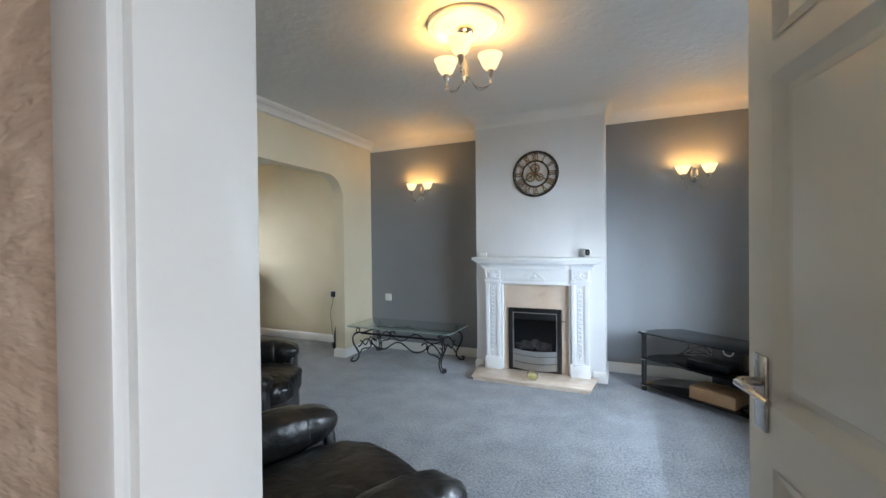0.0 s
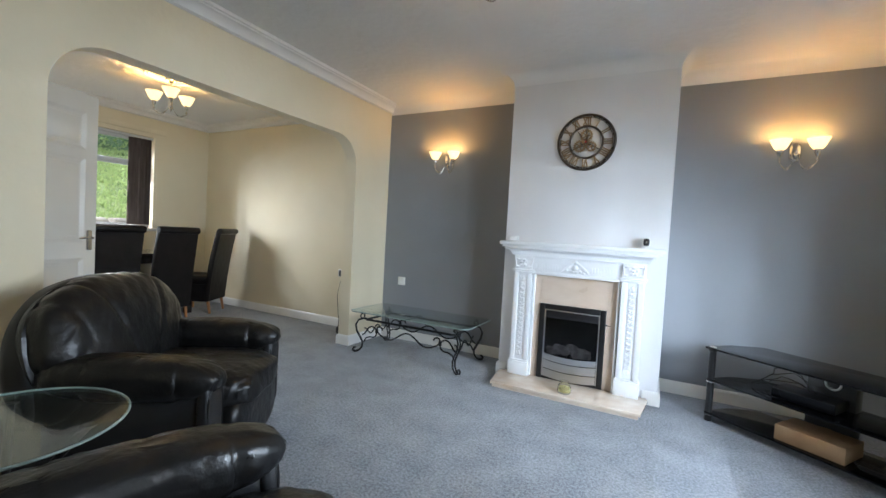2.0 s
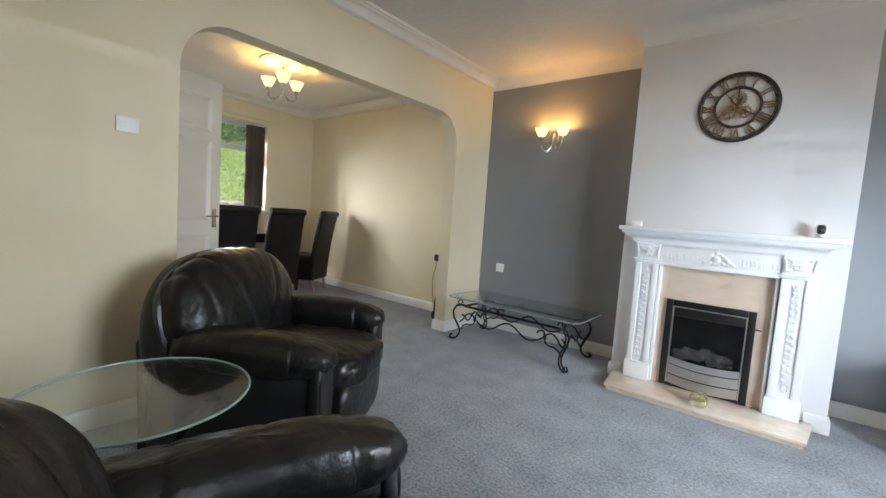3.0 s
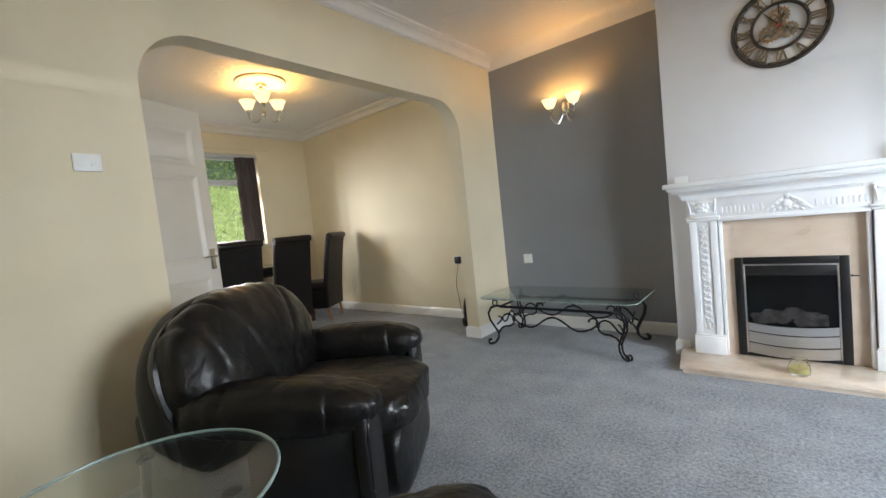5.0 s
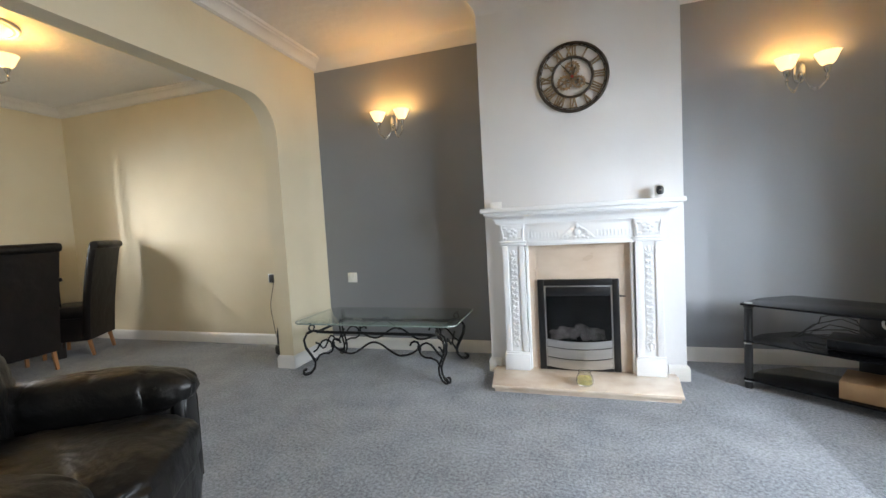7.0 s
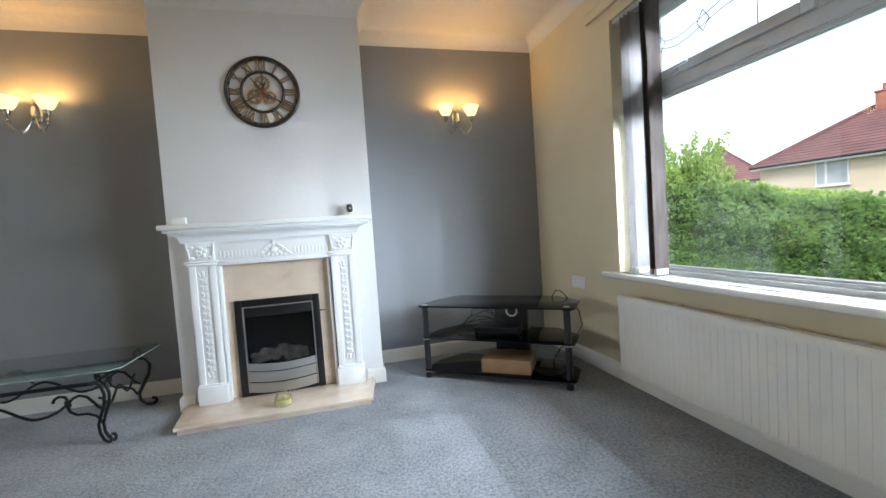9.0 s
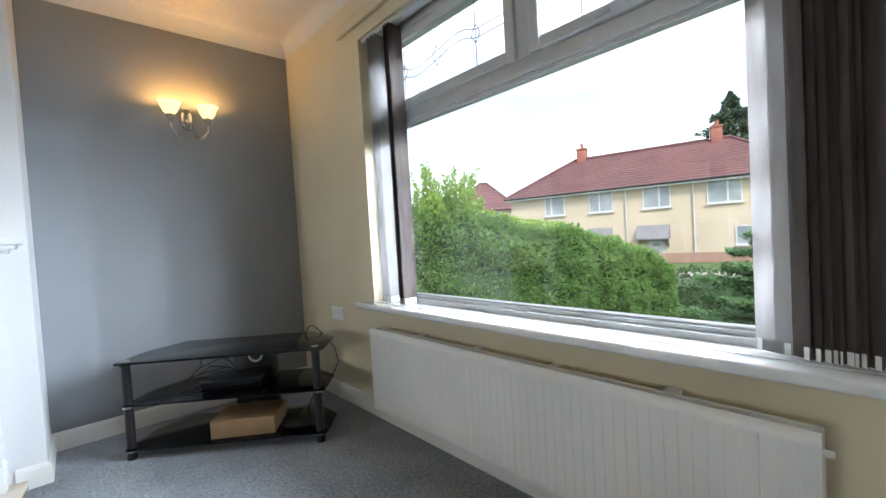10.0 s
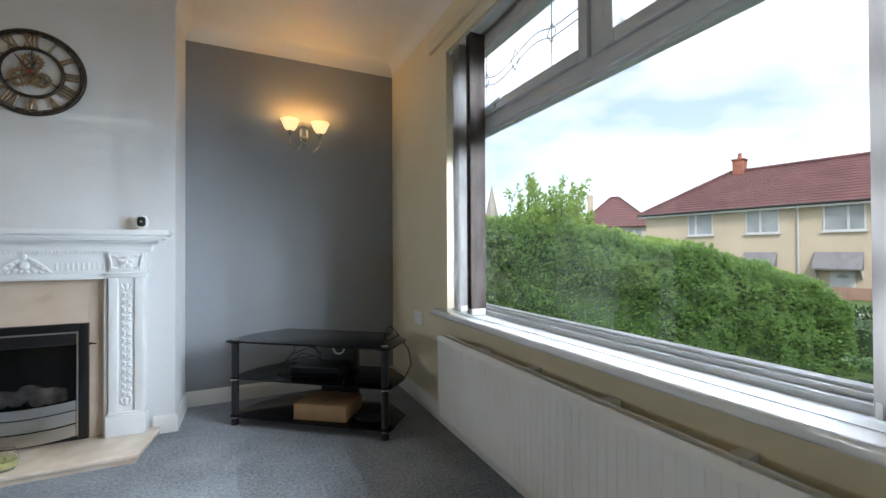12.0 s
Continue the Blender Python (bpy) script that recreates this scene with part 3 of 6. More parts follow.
for y0, y1 in ((WY0 + 0.06, MY - 0.035), (MY + 0.035, WY1 - 0.06)):
    # opening sash with its bead, leading and stay
    z0, z1 = TZ1 + 0.002, WZ1 - 0.062
    bm = bmesh.new()
    for a, b, c, d in ((y0, y0 + 0.048, z0, z1), (y1 - 0.048, y1, z0, z1), (y0 + 0.048, y1 - 0.048, z0, z0 + 0.048), (y0 + 0.048, y1 - 0.048, z1 - 0.048, z1)):
        bx(bm, FX0 - 0.016, FX0 + 0.045, a, b, c, d, 0.006)
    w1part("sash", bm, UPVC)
    g = part("pane", box(FX0 + 0.012, FX0 + 0.018, y0 + 0.044, y1 - 0.044, z0 + 0.044, z1 - 0.044), PANE, w1, world_space=True)
    g.visible_shadow = False
    ca, cb, zc = y0 + 0.05, y1 - 0.05, (z0 + z1) / 2
    span = cb - ca
    bm = bmesh.new()
    lx = FX0 + 0.01
    def strip(p, q):
        tube(bm, [(lx, p[0], p[1]), (lx, q[0], q[1])], 0.0021, 5)
    for s in (0.2, 0.8):
        yc = ca + span * s
        strip((yc, z0 + 0.048), (yc, z1 - 0.048))
        for k in range(4):
            w0, w1a = math.pi / 2 * k, math.pi / 2 * (k + 1)
            strip((yc + 0.028 * math.cos(w0), zc + 0.042 * math.sin(w0)), (yc + 0.028 * math.cos(w1a), zc + 0.042 * math.sin(w1a)))
        out = ca if s < 0.5 else cb
        for dz in (-0.02, 0.02):
            strip((yc, zc + dz), (out, zc + dz))
    for dz in (-0.02, 0.02):
        pts = [(ca + span * (0.2 + 0.6 * i / 16), zc + dz + 0.04 * math.sin(2 * math.pi * i / 16) * (0.4 + abs(i - 8) / 14)) for i in range(17)]
        for p, q in zip(pts, pts[1:]):
            strip(p, q)
    yc = ca + span / 2
    for k in range(4):
        a, b = math.pi / 2 * k, math.pi / 2 * (k + 1)
        strip((yc + 0.034 * math.cos(a), zc + 0.05 * math.sin(a)), (yc + 0.034 * math.cos(b), zc + 0.05 * math.sin(b)))
    w1part("lead_strips", bm, LEAD, "dark lead strips in a diamond pattern")
    hy = (y0 + y1) / 2 + 0.16
    w1part("stay_handle", tube(box(FX0 - 0.03, FX0 - 0.016, hy - 0.03, hy + 0.03, z0 + 0.012, z0 + 0.036, 0.004), [(FX0 - 0.03, hy, z0 + 0.024), (FX0 - 0.04, hy - 0.02, z0 + 0.024), (FX0 - 0.04, hy - 0.11, z0 + 0.03)], 0.007, 8), UPVC, "white window handle")
pn = part("pane", box(FX0 + 0.03, FX0 + 0.036, WY0 + 0.055, WY1 - 0.055, GL + 0.03, TZ0 - 0.005), PANE, w1, world_space=True)
pn.visible_shadow = False
w1part("window_sill", bx(box(1.222, 1.312, WY0 - 0.07, WY1 + 0.07, 0.652, 0.686, 0.012, 3), 1.312, FX0 - 0.012, WY0 + 0.001, WY1 - 0.001, 0.662, 0.6855), SILL, "glossy white window board")

w2 = thing("window_2", (-6.3, 2.84, VZ0), "white uPVC dining room window with a top light", "window", kind="structure")
for y0, y1, z0, z1 in ((VY0, VY0 + 0.06, VZ0, VZ1), (VY1 - 0.06, VY1, VZ0, VZ1), (VY0 + 0.06, VY1 - 0.06, VZ0, VZ0 + 0.06), (VY0 + 0.06, VY1 - 0.06, VZ1 - 0.06, VZ1), (VY0 + 0.06, VY1 - 0.06, 1.83, 1.9)):
    part("frame", box(-6.33, -6.26, y0, y1, z0, z1, 0.005), UPVC, w2, world_space=True)
for z0, z1 in ((VZ0 + 0.055, 1.835), (1.895, VZ1 - 0.055)):
    g = part("pane", box(-6.298, -6.292, VY0 + 0.055, VY1 - 0.055, z0, z1), PANE, w2, world_space=True)
    g.visible_shadow = False
part("window_sill", box(-6.262, -6.115, VY0 - 0.05, VY1 + 0.05, VZ0 - 0.032, VZ0 + 0.004, 0.008), GLOSS, w2, "white painted window board", True)
# Unseen pane, invented to close the hall's added light opening.
wh = thing("added_hall_pane", (1.43, -0.67, 0.5), "plain unseen pane, added to let daylight into the hall", "window", kind="structure")
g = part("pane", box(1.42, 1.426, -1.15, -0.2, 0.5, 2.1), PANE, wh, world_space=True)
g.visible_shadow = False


# ---- fireplace ----
def fireplace():
    t = thing("fireplace_surround", (-0.755, 3.915, 0.045), "white painted carved mantelpiece with fluted frieze, on a marble hearth", "mantelpiece")
    def add(name, bm, label=""):
        return part(name, bm, MANTEL, t, label, True)
    YB = 3.9145
    add("shelf", bx(bx(box(-1.37, -0.143, 3.79, YB, 1.117, 1.147, 0.006), -1.35, -0.163, 3.805, YB, 1.098, 1.117, 0.005), -1.325, -0.188, 3.815, YB, 1.08, 1.098, 0.004))
    cyma = [(0, 1.035), (0.012, 1.035), (0.016, 1.045)] + [(x, z) for x, z in arc(0.062, 1.043, 0.045, 178, 95, 6)] + [(0.07, 1.09), (0, 1.09)]
    path = [(-0.252, YB), (-0.252, 3.868), (-1.262, 3.868), (-1.262, YB)]
    add("bed_moulding", moulding(bmesh.new(), path[::-1], [(-d, z) for d, z in cyma]))
    for i in range(64):
        add("dentil", box(-1.25 + i * 0.01555, -1.241 + i * 0.01555, 3.842, 3.852, 1.018, 1.034))
    add("frieze", box(-1.252, -0.262, 3.85, YB, 0.886, 1.036, 0.002))
    add("frieze_lip", bx(bx(bmesh.new(), -1.09, -0.424, 3.836, 3.851, 0.886, 0.904, 0.004), -1.09, -0.424, 3.842, 3.851, 0.904, 0.912, 0.003))
    for i in range(30):
        x = -1.068 + i * 0.0214
        if abs(x + 0.757) > 0.115:
            add("flute", blob(bmesh.new(), (x + 0.004, 3.8495, 0.954), (0.006, 0.0028, 0.022), 0.7, 0.9, 8, 6))
    # carved triangular spray: rose in the middle, leaves falling to both sides
    orn = bmesh.new()
    blob(orn, (-0.757, 3.845, 0.962), (0.021, 0.011, 0.021), 0.9, 0.9, 14, 10, lambda u: 0.18 * crumple(u, 4.0, 2))
    blob(orn, (-0.757, 3.846, 1.006), (0.013, 0.011, 0.017), 0.9, 0.9, 12, 8)
    for s in (-1, 1):
        for k, (dx, dz, a, b) in enumerate(((0.03, 0.984, 0.017, 0.012), (0.05, 0.966, 0.018, 0.013), (0.07, 0.947, 0.018, 0.012), (0.092, 0.934, 0.016, 0.009), (0.036, 0.936, 0.018, 0.012), (0.012, 0.932, 0.014, 0.01), (0.062, 0.928, 0.014, 0.008))):
            leaf = blob(bmesh.new(), (0, 0, 0), (a * 0.85, 0.006, b * 0.85), 0.9, 1.0, 10, 6, lambda u: 0.15 * crumple(u, 4.0, k))
            leaf.transform(pose(-0.757 + s * dx, 3.846, dz, 0, s * 35, 0))
            me = bpy.data.meshes.new("leaf")
            leaf.to_mesh(me)
            leaf.free()
            orn.from_mesh(me)
            bpy.data.meshes.remove(me)
        tube(orn, [(-0.757 + s * (0.012 + 0.019 * k), 3.846, 1.002 - 0.0105 * k - 0.001 * k * k) for k in range(6)], [0.005, 0.007, 0.007, 0.006, 0.005, 0.003], 8)
    add("centre_ornament", orn, "carved triangular leaf and rose ornament")
    for x0, x1 in ((-1.243, -1.088), (-0.424, -0.262)):
        xc = (x0 + x1) / 2
        add("pilaster", box(x0 + 0.004, x1 - 0.004, 3.848, YB, 0.168, 0.9))
        for a, c in ((x0 + 0.004, xc - 0.036), (xc + 0.036, x1 - 0.004)):
            add("pilaster_edge", box(a, c, 3.838, 3.849, 0.168, 0.89, 0.003))
        add("plinth", bx(box(x0 - 0.006, x1 + 0.006, 3.828, YB, 0.046, 0.158, 0.004), x0, x1, 3.834, YB, 0.158, 0.17, 0.004))
        add("capital", bx(bx(box(x0 - 0.014, x1 + 0.014, 3.824, YB, 0.908, 0.922, 0.004), x0 - 0.006, x1 + 0.006, 3.831, YB, 0.892, 0.908, 0.004), x0 + 0.004, x1 - 0.004, 3.838, YB, 0.922, 1.03, 0.003))
        ros = bmesh.new()
        blob(ros, (xc, 3.834, 0.974), (0.012, 0.012, 0.012), 0.9, 0.9, 12, 8)
        for k in range(5):
            w = math.pi * 0.4 * k + 0.3
            blob(ros, (xc + 0.023 * math.cos(w), 3.836, 0.974 + 0.023 * math.sin(w)), (0.015, 0.009, 0.013), 0.9, 0.9, 8, 6)
        for sx in (-1, 1):
            for sz in (-1, 1):
                blob(ros, (xc + sx * 0.05, 3.8375, 0.974 + sz * 0.033), (0.015, 0.006, 0.009), 0.9, 0.9, 8, 6)
        for sx in (-1, 1):
            tube(ros, [(xc + sx * 0.062, 3.837, 0.935), (xc + sx * 0.066, 3.836, 0.98), (xc + sx * 0.074, 3.834, 1.012), (xc + sx * 0.066, 3.834, 1.022)], [0.005, 0.006, 0.006, 0.004], 6)
        add("rosette", ros, "carved flower with leaves")
        for k in range(16):
            cell = bmesh.new()
            z = 0.222 + k * 0.0412
            if k in (0, 15):
                blob(cell, (xc, 3.8455, z), (0.011, 0.007, 0.022), 0.9, 0.9, 10, 8)
                for sx in (-1, 1):
                    tube(cell, [(xc + sx * 0.006, 3.8455, z - 0.018), (xc + sx * 0.02, 3.8445, z), (xc + sx * 0.024, 3.8445, z + 0.018)], [0.004, 0.006, 0.003], 6)
            else:
                for sx in (-1, 1):
                    tube(cell, [(xc + sx * 0.024, 3.8455, z - 0.017), (xc + sx * 0.008, 3.844, z - 0.006), (xc + sx * 0.004, 3.844, z + 0.006), (xc + sx * 0.02, 3.8455, z + 0.018)], [0.0045, 0.006, 0.0065, 0.004], 6)
                blob(cell, (xc + 0.014, 3.845, z), (0.008, 0.006, 0.008), 1, 1, 8, 6)
                blob(cell, (xc - 0.014, 3.845, z + 0.004), (0.007, 0.005, 0.009), 1, 1, 8, 6)
            add("carved_leaf", cell)
    for x0, x1, z0, z1 in ((-1.087, -1.07, 0.046, 0.886), (-0.444, -0.427, 0.046, 0.886)):
        add("inner_jamb", box(x0, x1, 3.856, YB, z0, z1, 0.003))
    h = thing("hearth", (-0.76, 3.74, 0), "polished peach marble hearth slab on a lower step", "hearth")
    top = [(-1.296, 3.555), (-0.23, 3.555), (-0.192, 3.84), (-0.2, 3.914), (-1.325, 3.914), (-1.332, 3.84)]
    part("slab", prism(bmesh.new(), top, 0.024, 0.046, "z", 0.004), MARBLE, h, world_space=True)
    part("slab_edge", box(-1.283, -0.243, 3.569, 3.913, 0.0, 0.0238), MARBLE, h, "paler marble step under the slab", True)
    b = thing("back_panel", (-0.757, 3.905, 0.046), "veined peach marble back panel round the fire", "fire surround")
    for a, c, d in ((-1.07, -1.02, 0.0465), (-0.512, -0.444, 0.0465), (-1.0195, -0.5125, 0.655)):
        part("panel", box(a, c, 3.893, 3.9145, d, 0.886), MARBLE_MATT, b, world_space=True)
    f = thing("gas_fire", (-0.766, 3.89, 0.046), "inset gas fire with black frame, coals and curved steel bars", "gas fire")
    x0, x1, z0, z1, y = -1.02, -0.512, 0.047, 0.655, 3.872
    for a, c, d, e in ((x0, x0 + 0.042, z0, z1), (x1 - 0.042, x1, z0, z1), (x0 + 0.042, x1 - 0.042, z1 - 0.042, z1), (x0 + 0.042, x1 - 0.042, z0, z0 + 0.02)):
        part("frame", box(a, c, y, 3.9, d, e, 0.004), MATT_BLACK, f, "", True)
    for a, c, d, e in ((x0 + 0.042, x0 + 0.05, z0 + 0.02, z1 - 0.042), (x1 - 0.05, x1 - 0.042, z0 + 0.02, z1 - 0.042), (x0 + 0.05, x1 - 0.05, z1 - 0.05, z1 - 0.042)):
        part("inner_trim", box(a, c, y + 0.004, 3.9, d, e, 0.002), STEEL, f, "thin bright steel trim", True)
    part("firebox", box(x0 + 0.05, x1 - 0.05, 3.9005, 3.9143, z0 + 0.02, z1 - 0.05), MATT_BLACK, f, "", True)
    part("hood", box(x0 + 0.052, x1 - 0.052, 3.878, 3.9, z1 - 0.11, z1 - 0.052, 0.003), MATT_BLACK, f, "", True)
    for k in range(34):
        bm = bmesh.new()
        r = 0.016 + 0.008 * random.random()
        blob(bm, (x0 + 0.1 + 0.018 * (k % 17) + random.uniform(-0.01, 0.01), 3.893, 0.262 + 0.03 * (k // 17) + 0.05 * random.random() * (1 - abs(k % 17 - 8) / 10)), (r * 1.3, 0.009, r), 0.8, 0.8, 10, 7, lambda u: 0.25 * crumple(u, 2.0, k))
        part("coal", bm, COAL, f, "", True)
    part("glass_front", box(x0 + 0.052, x1 - 0.052, 3.88, 3.883, 0.235, z1 - 0.11), SMOKE, f, "dark smoked glass front", True)
    for zc, hh in ((0.231, 0.0235), (0.17, 0.0315), (0.101, 0.0305)):
        bm = bmesh.new()
        n = 14
        rows = []
        for i in range(n + 1):
            s = i / n * 2 - 1
            x = (x0 + x1) / 2 + s * (x1 - x0 - 0.104) / 2
            bow = 0.022 * (1 - s * s)
            dz = -0.012 * (1 - s * s)
            rows.append([bm.verts.new((x, 3.874 - bow + a, zc + dz + b)) for a, b in ((0, -hh), (0, hh), (0.005, hh), (0.005, -hh))])
        for a, c in zip(rows, rows[1:]):
            for j in range(4):
                bm.faces.new((a[j], a[(j + 1) % 4], c[(j + 1) % 4], c[j]))
        bm.faces.new(rows[0]), bm.faces.new(rows[-1][::-1])
        bmesh.ops.recalc_face_normals(bm, faces=bm.faces)
        part("bar", bm, STEEL, f, "curved brushed steel bar", True)
    part("base_shadow_plate", box(x0 + 0.05, x1 - 0.05, 3.884, 3.9, z0 + 0.02, 0.235), MATT_BLACK, f, "", True)
    part("control_knob", tube(bmesh.new(), [(-0.505, 3.893, 0.545), (-0.505, 3.872, 0.545)], 0.006, 8), MATT_BLACK, b, "small black control knob", True)
    part("control_lever", box(-0.506, -0.478, 3.868, 3.874, 0.542, 0.548), MATT_BLACK, b, "", True)


fireplace()


def candle_jar():
    t = thing("candle_jar", (-0.745, 3.645, 0.0465), "squat glass jar with yellow candle wax, on the hearth", "candle")
    part("jar", lathe(bmesh.new(), [(0.04, 0), (0.048, 0.01), (0.05, 0.03), (0.044, 0.055), (0.034, 0.07), (0.036, 0.085), (0.033, 0.085), (0.031, 0.07), (0.041, 0.053), (0.046, 0.03), (0.044, 0.012), (0.001, 0.008)], 28), JAR_GLASS, t)
    part("wax", lathe(bmesh.new(), [(0.001, 0.0105), (0.043, 0.0125), (0.0445, 0.03), (0.043, 0.04), (0.001, 0.039)], 24), CANDLE, t, "yellow wax")
    part("wick", tube(bmesh.new(), [(0, 0, 0.038), (0.002, 0, 0.05)], 0.0012, 6), MATT_BLACK, t)


candle_jar()


def mantel_device():
    t = thing("monitor", (-0.275, 3.85, 1.1475), "small white oval home camera with a dark round face", "camera")
    bm = bmesh.new()
    blob(bm, (0, 0, 0.042), (0.03, 0.02, 0.04), 0.75, 0.9, 20, 14)
    part("body", bm, PLASTIC_WHITE, t)
    bm = bmesh.new()
    blob(bm, (0, -0.0175, 0.046), (0.02, 0.005, 0.027), 0.6, 0.9, 18, 10)
    part("face", bm, PLASTIC_BLACK, t, "glossy dark face")
    bm = bmesh.new()
    blob(bm, (0, -0.022, 0.046), (0.007, 0.003, 0.007), 0.9, 0.9, 12, 8)
    part("lens", bm, CHROME, t)
    part("base", lathe(bmesh.new(), [(0.02, 0), (0.021, 0.004), (0.012, 0.008)], 18), PLASTIC_WHITE, t)
    b = thing("sensor_box", (-1.272, 3.87, 1.1475), "small white plastic sensor box on the mantel shelf", "sensor")
    part("body", box(-0.038, 0.038, -0.013, 0.013, 0, 0.042, 0.004), PLASTIC_WHITE, b)
    part("grille", box(-0.02, 0.02, -0.0145, -0.0125, 0.018, 0.026), PLASTIC_WHITE, b)


mantel_device()


# ---- wall clock ----
def clock():
    t = thing("wall_clock", (-0.75, 3.914, 1.95), "round skeleton wall clock with roman numerals and gears", "clock")
    def ring(r, rad, d):
        return tube(bmesh.new(), [(r * math.cos(w), -d, r * math.sin(w)) for w in [2 * math.pi * i / 64 for i in range(64)]], rad, 8, True)
    part("outer_ring", ring(0.212, 0.0105, 0.014), BRONZE, t, "black outer ring")
    part("middle_ring", ring(0.124, 0.0085, 0.014), BRONZE, t)
    part("inner_ring", ring(0.196, 0.003, 0.014), BRONZE, t)
    for z in (-0.212, 0.212):
        part("mount", box(-0.02, 0.02, -0.01, -0.0005, z - 0.007, z + 0.007), BRONZE, t)
    names = "XII I II III IIII V VI VII VIII IX X XI".split()
    step = 0.0155
    wide = {"I": 1.0, "V": 2.0, "X": 2.0}
    for k, text in enumerate(names):
        bm = bmesh.new()
        total = sum(wide[c] for c in text) * step
        at = -total / 2
        for c in text:
            w = wide[c] * step
            x = at + w / 2
            bars = {"I": ((0, 0),), "V": ((-0.42, 0), (0.42, 0)), "X": ((-0.42, 0.42), (0.42, -0.42))}[c]
            for top, bottom in bars:
                tube(bm, [(x + bottom * w, -0.014, 0.133), (x + top * w, -0.014, 0.188)], 0.0056, 5)
            at += w
        bx(bm, -total / 2, total / 2, -0.017, -0.011, 0.129, 0.134)
        bx(bm, -total / 2, total / 2, -0.017, -0.011, 0.187, 0.192)
        bm.transform(Matrix.Rotation(radians(30 * k), 4, "Y"))
        part("numeral", bm, GILT, t, "aged silver-gold roman numeral")
    for k in range(12):
        bm = tube(bmesh.new(), [(0, -0.013, 0.197), (0, -0.013, 0.209)], 0.008, 6)
        bm.transform(Matrix.Rotation(radians(30 * k + 15), 4, "Y"))
        part("stud", bm, BRONZE, t)
    def gear(cx, cz, r, teeth, y):
        bm = bmesh.new()
        poly = []
        for i in range(teeth * 2):
            rr = r if i % 2 else r * 0.88
            for s in (-0.3, 0.3):
                w = 2 * math.pi * (i + s) / (teeth * 2)
                poly.append((cx + rr * math.cos(w), cz + rr * math.sin(w)))
        outer = [[bm.verts.new((a, yy, b)) for a, b in poly] for yy in (y, y + 0.004)]
        inner = [[bm.verts.new((cx + (a - cx) * 0.66, yy, cz + (b - cz) * 0.66)) for a, b in poly] for yy in (y, y + 0.004)]
        n = len(poly)
        for i in range(n):
            j = (i + 1) % n
            bm.faces.new((outer[0][i], outer[0][j], inner[0][j], inner[0][i]))
            bm.faces.new((outer[1][i], inner[1][i], inner[1][j], outer[1][j]))
            bm.faces.new((outer[0][i], outer[1][i], outer[1][j], outer[0][j]))
            bm.faces.new((inner[0][i], inner[0][j], inner[1][j], inner[1][i]))
        for k in range(5):
            w = 2 * math.pi * k / 5
            tube(bm, [(cx, y + 0.002, cz), (cx + r * 0.7 * math.cos(w), y + 0.002, cz + r * 0.7 * math.sin(w))], 0.004, 5)
        blob(bm, (cx, y, cz), (r * 0.24, 0.005, r * 0.24), 0.8, 0.9, 14, 8)
        return bm
    for cx, cz, r, teeth, y in ((-0.045, -0.03, 0.05, 16, -0.016), (0.04, -0.035, 0.042, 14, -0.018), (0.0, 0.052, 0.05, 16, -0.016), (0.0, 0.0, 0.03, 12, -0.021)):
        part("gear", gear(cx, cz, r, teeth, y), GILT, t, "aged bronze gear wheel")
    for k in range(3):
        w = radians(90 + 120 * k)
        part("spoke", tube(bmesh.new(), [(0.01 * math.cos(w), -0.013, 0.01 * math.sin(w)), (0.122 * math.cos(w), -0.013, 0.122 * math.sin(w))], 0.004, 6), BRONZE, t)
    for name, length, deg, wd in (("minute_hand", 0.115, 128, 0.0045), ("hour_hand", 0.075, 70, 0.006)):
        w = radians(deg)
        part(name, tube(bmesh.new(), [(-0.02 * math.cos(w), -0.027, -0.02 * math.sin(w)), (length * 0.6 * math.cos(w), -0.027, length * 0.6 * math.sin(w)), (length * math.cos(w), -0.027, length * math.sin(w))], [wd * 0.6, wd, 0.001], 6), BRONZE, t)
    hub = bmesh.new()
    blob(hub, (0, -0.027, 0), (0.009, 0.006, 0.009), 0.9, 0.9, 12, 8)
    part("hub", hub, PLASTIC_RED, t, "small reddish hub")


clock()


# ---- lamps ----
SHADE = [(0.014, 0.0), (0.022, 0.004), (0.036, 0.018), (0.047, 0.04), (0.055, 0.062), (0.065, 0.08), (0.062, 0.08), (0.052, 0.062), (0.044, 0.04), (0.033, 0.02), (0.02, 0.008), (0.001, 0.006)]


def cup_and_shade(parent, x, y, z, watts, big=1.0):
    """Metal cup with an upturned opal glass shade; z is the shade's foot."""
    part("cup", lathe(bmesh.new(), [(0.003, -0.088), (0.008, -0.084), (0.005, -0.074), (0.011, -0.062), (0.005, -0.05), (0.007, -0.04), (0.015, -0.028), (0.018, -0.01), (0.02, 0.003), (0.01, 0.006)], 16, (x, y, z)), CHROME, parent, "pewter-chrome lamp cup")
    part("shade", lathe(bmesh.new(), [(r * big, h * big) for r, h in SHADE], 32, (x, y, z), 0.02, 8), OPAL, parent, "lit opal glass shade with a scalloped rim")
    m = parent.matrix_basis
    b = lamp("bulb_light", "POINT", m @ pose(x, y, z + 0.078 * big), watts, WARM)
    b.data.shadow_soft_size = 0.03


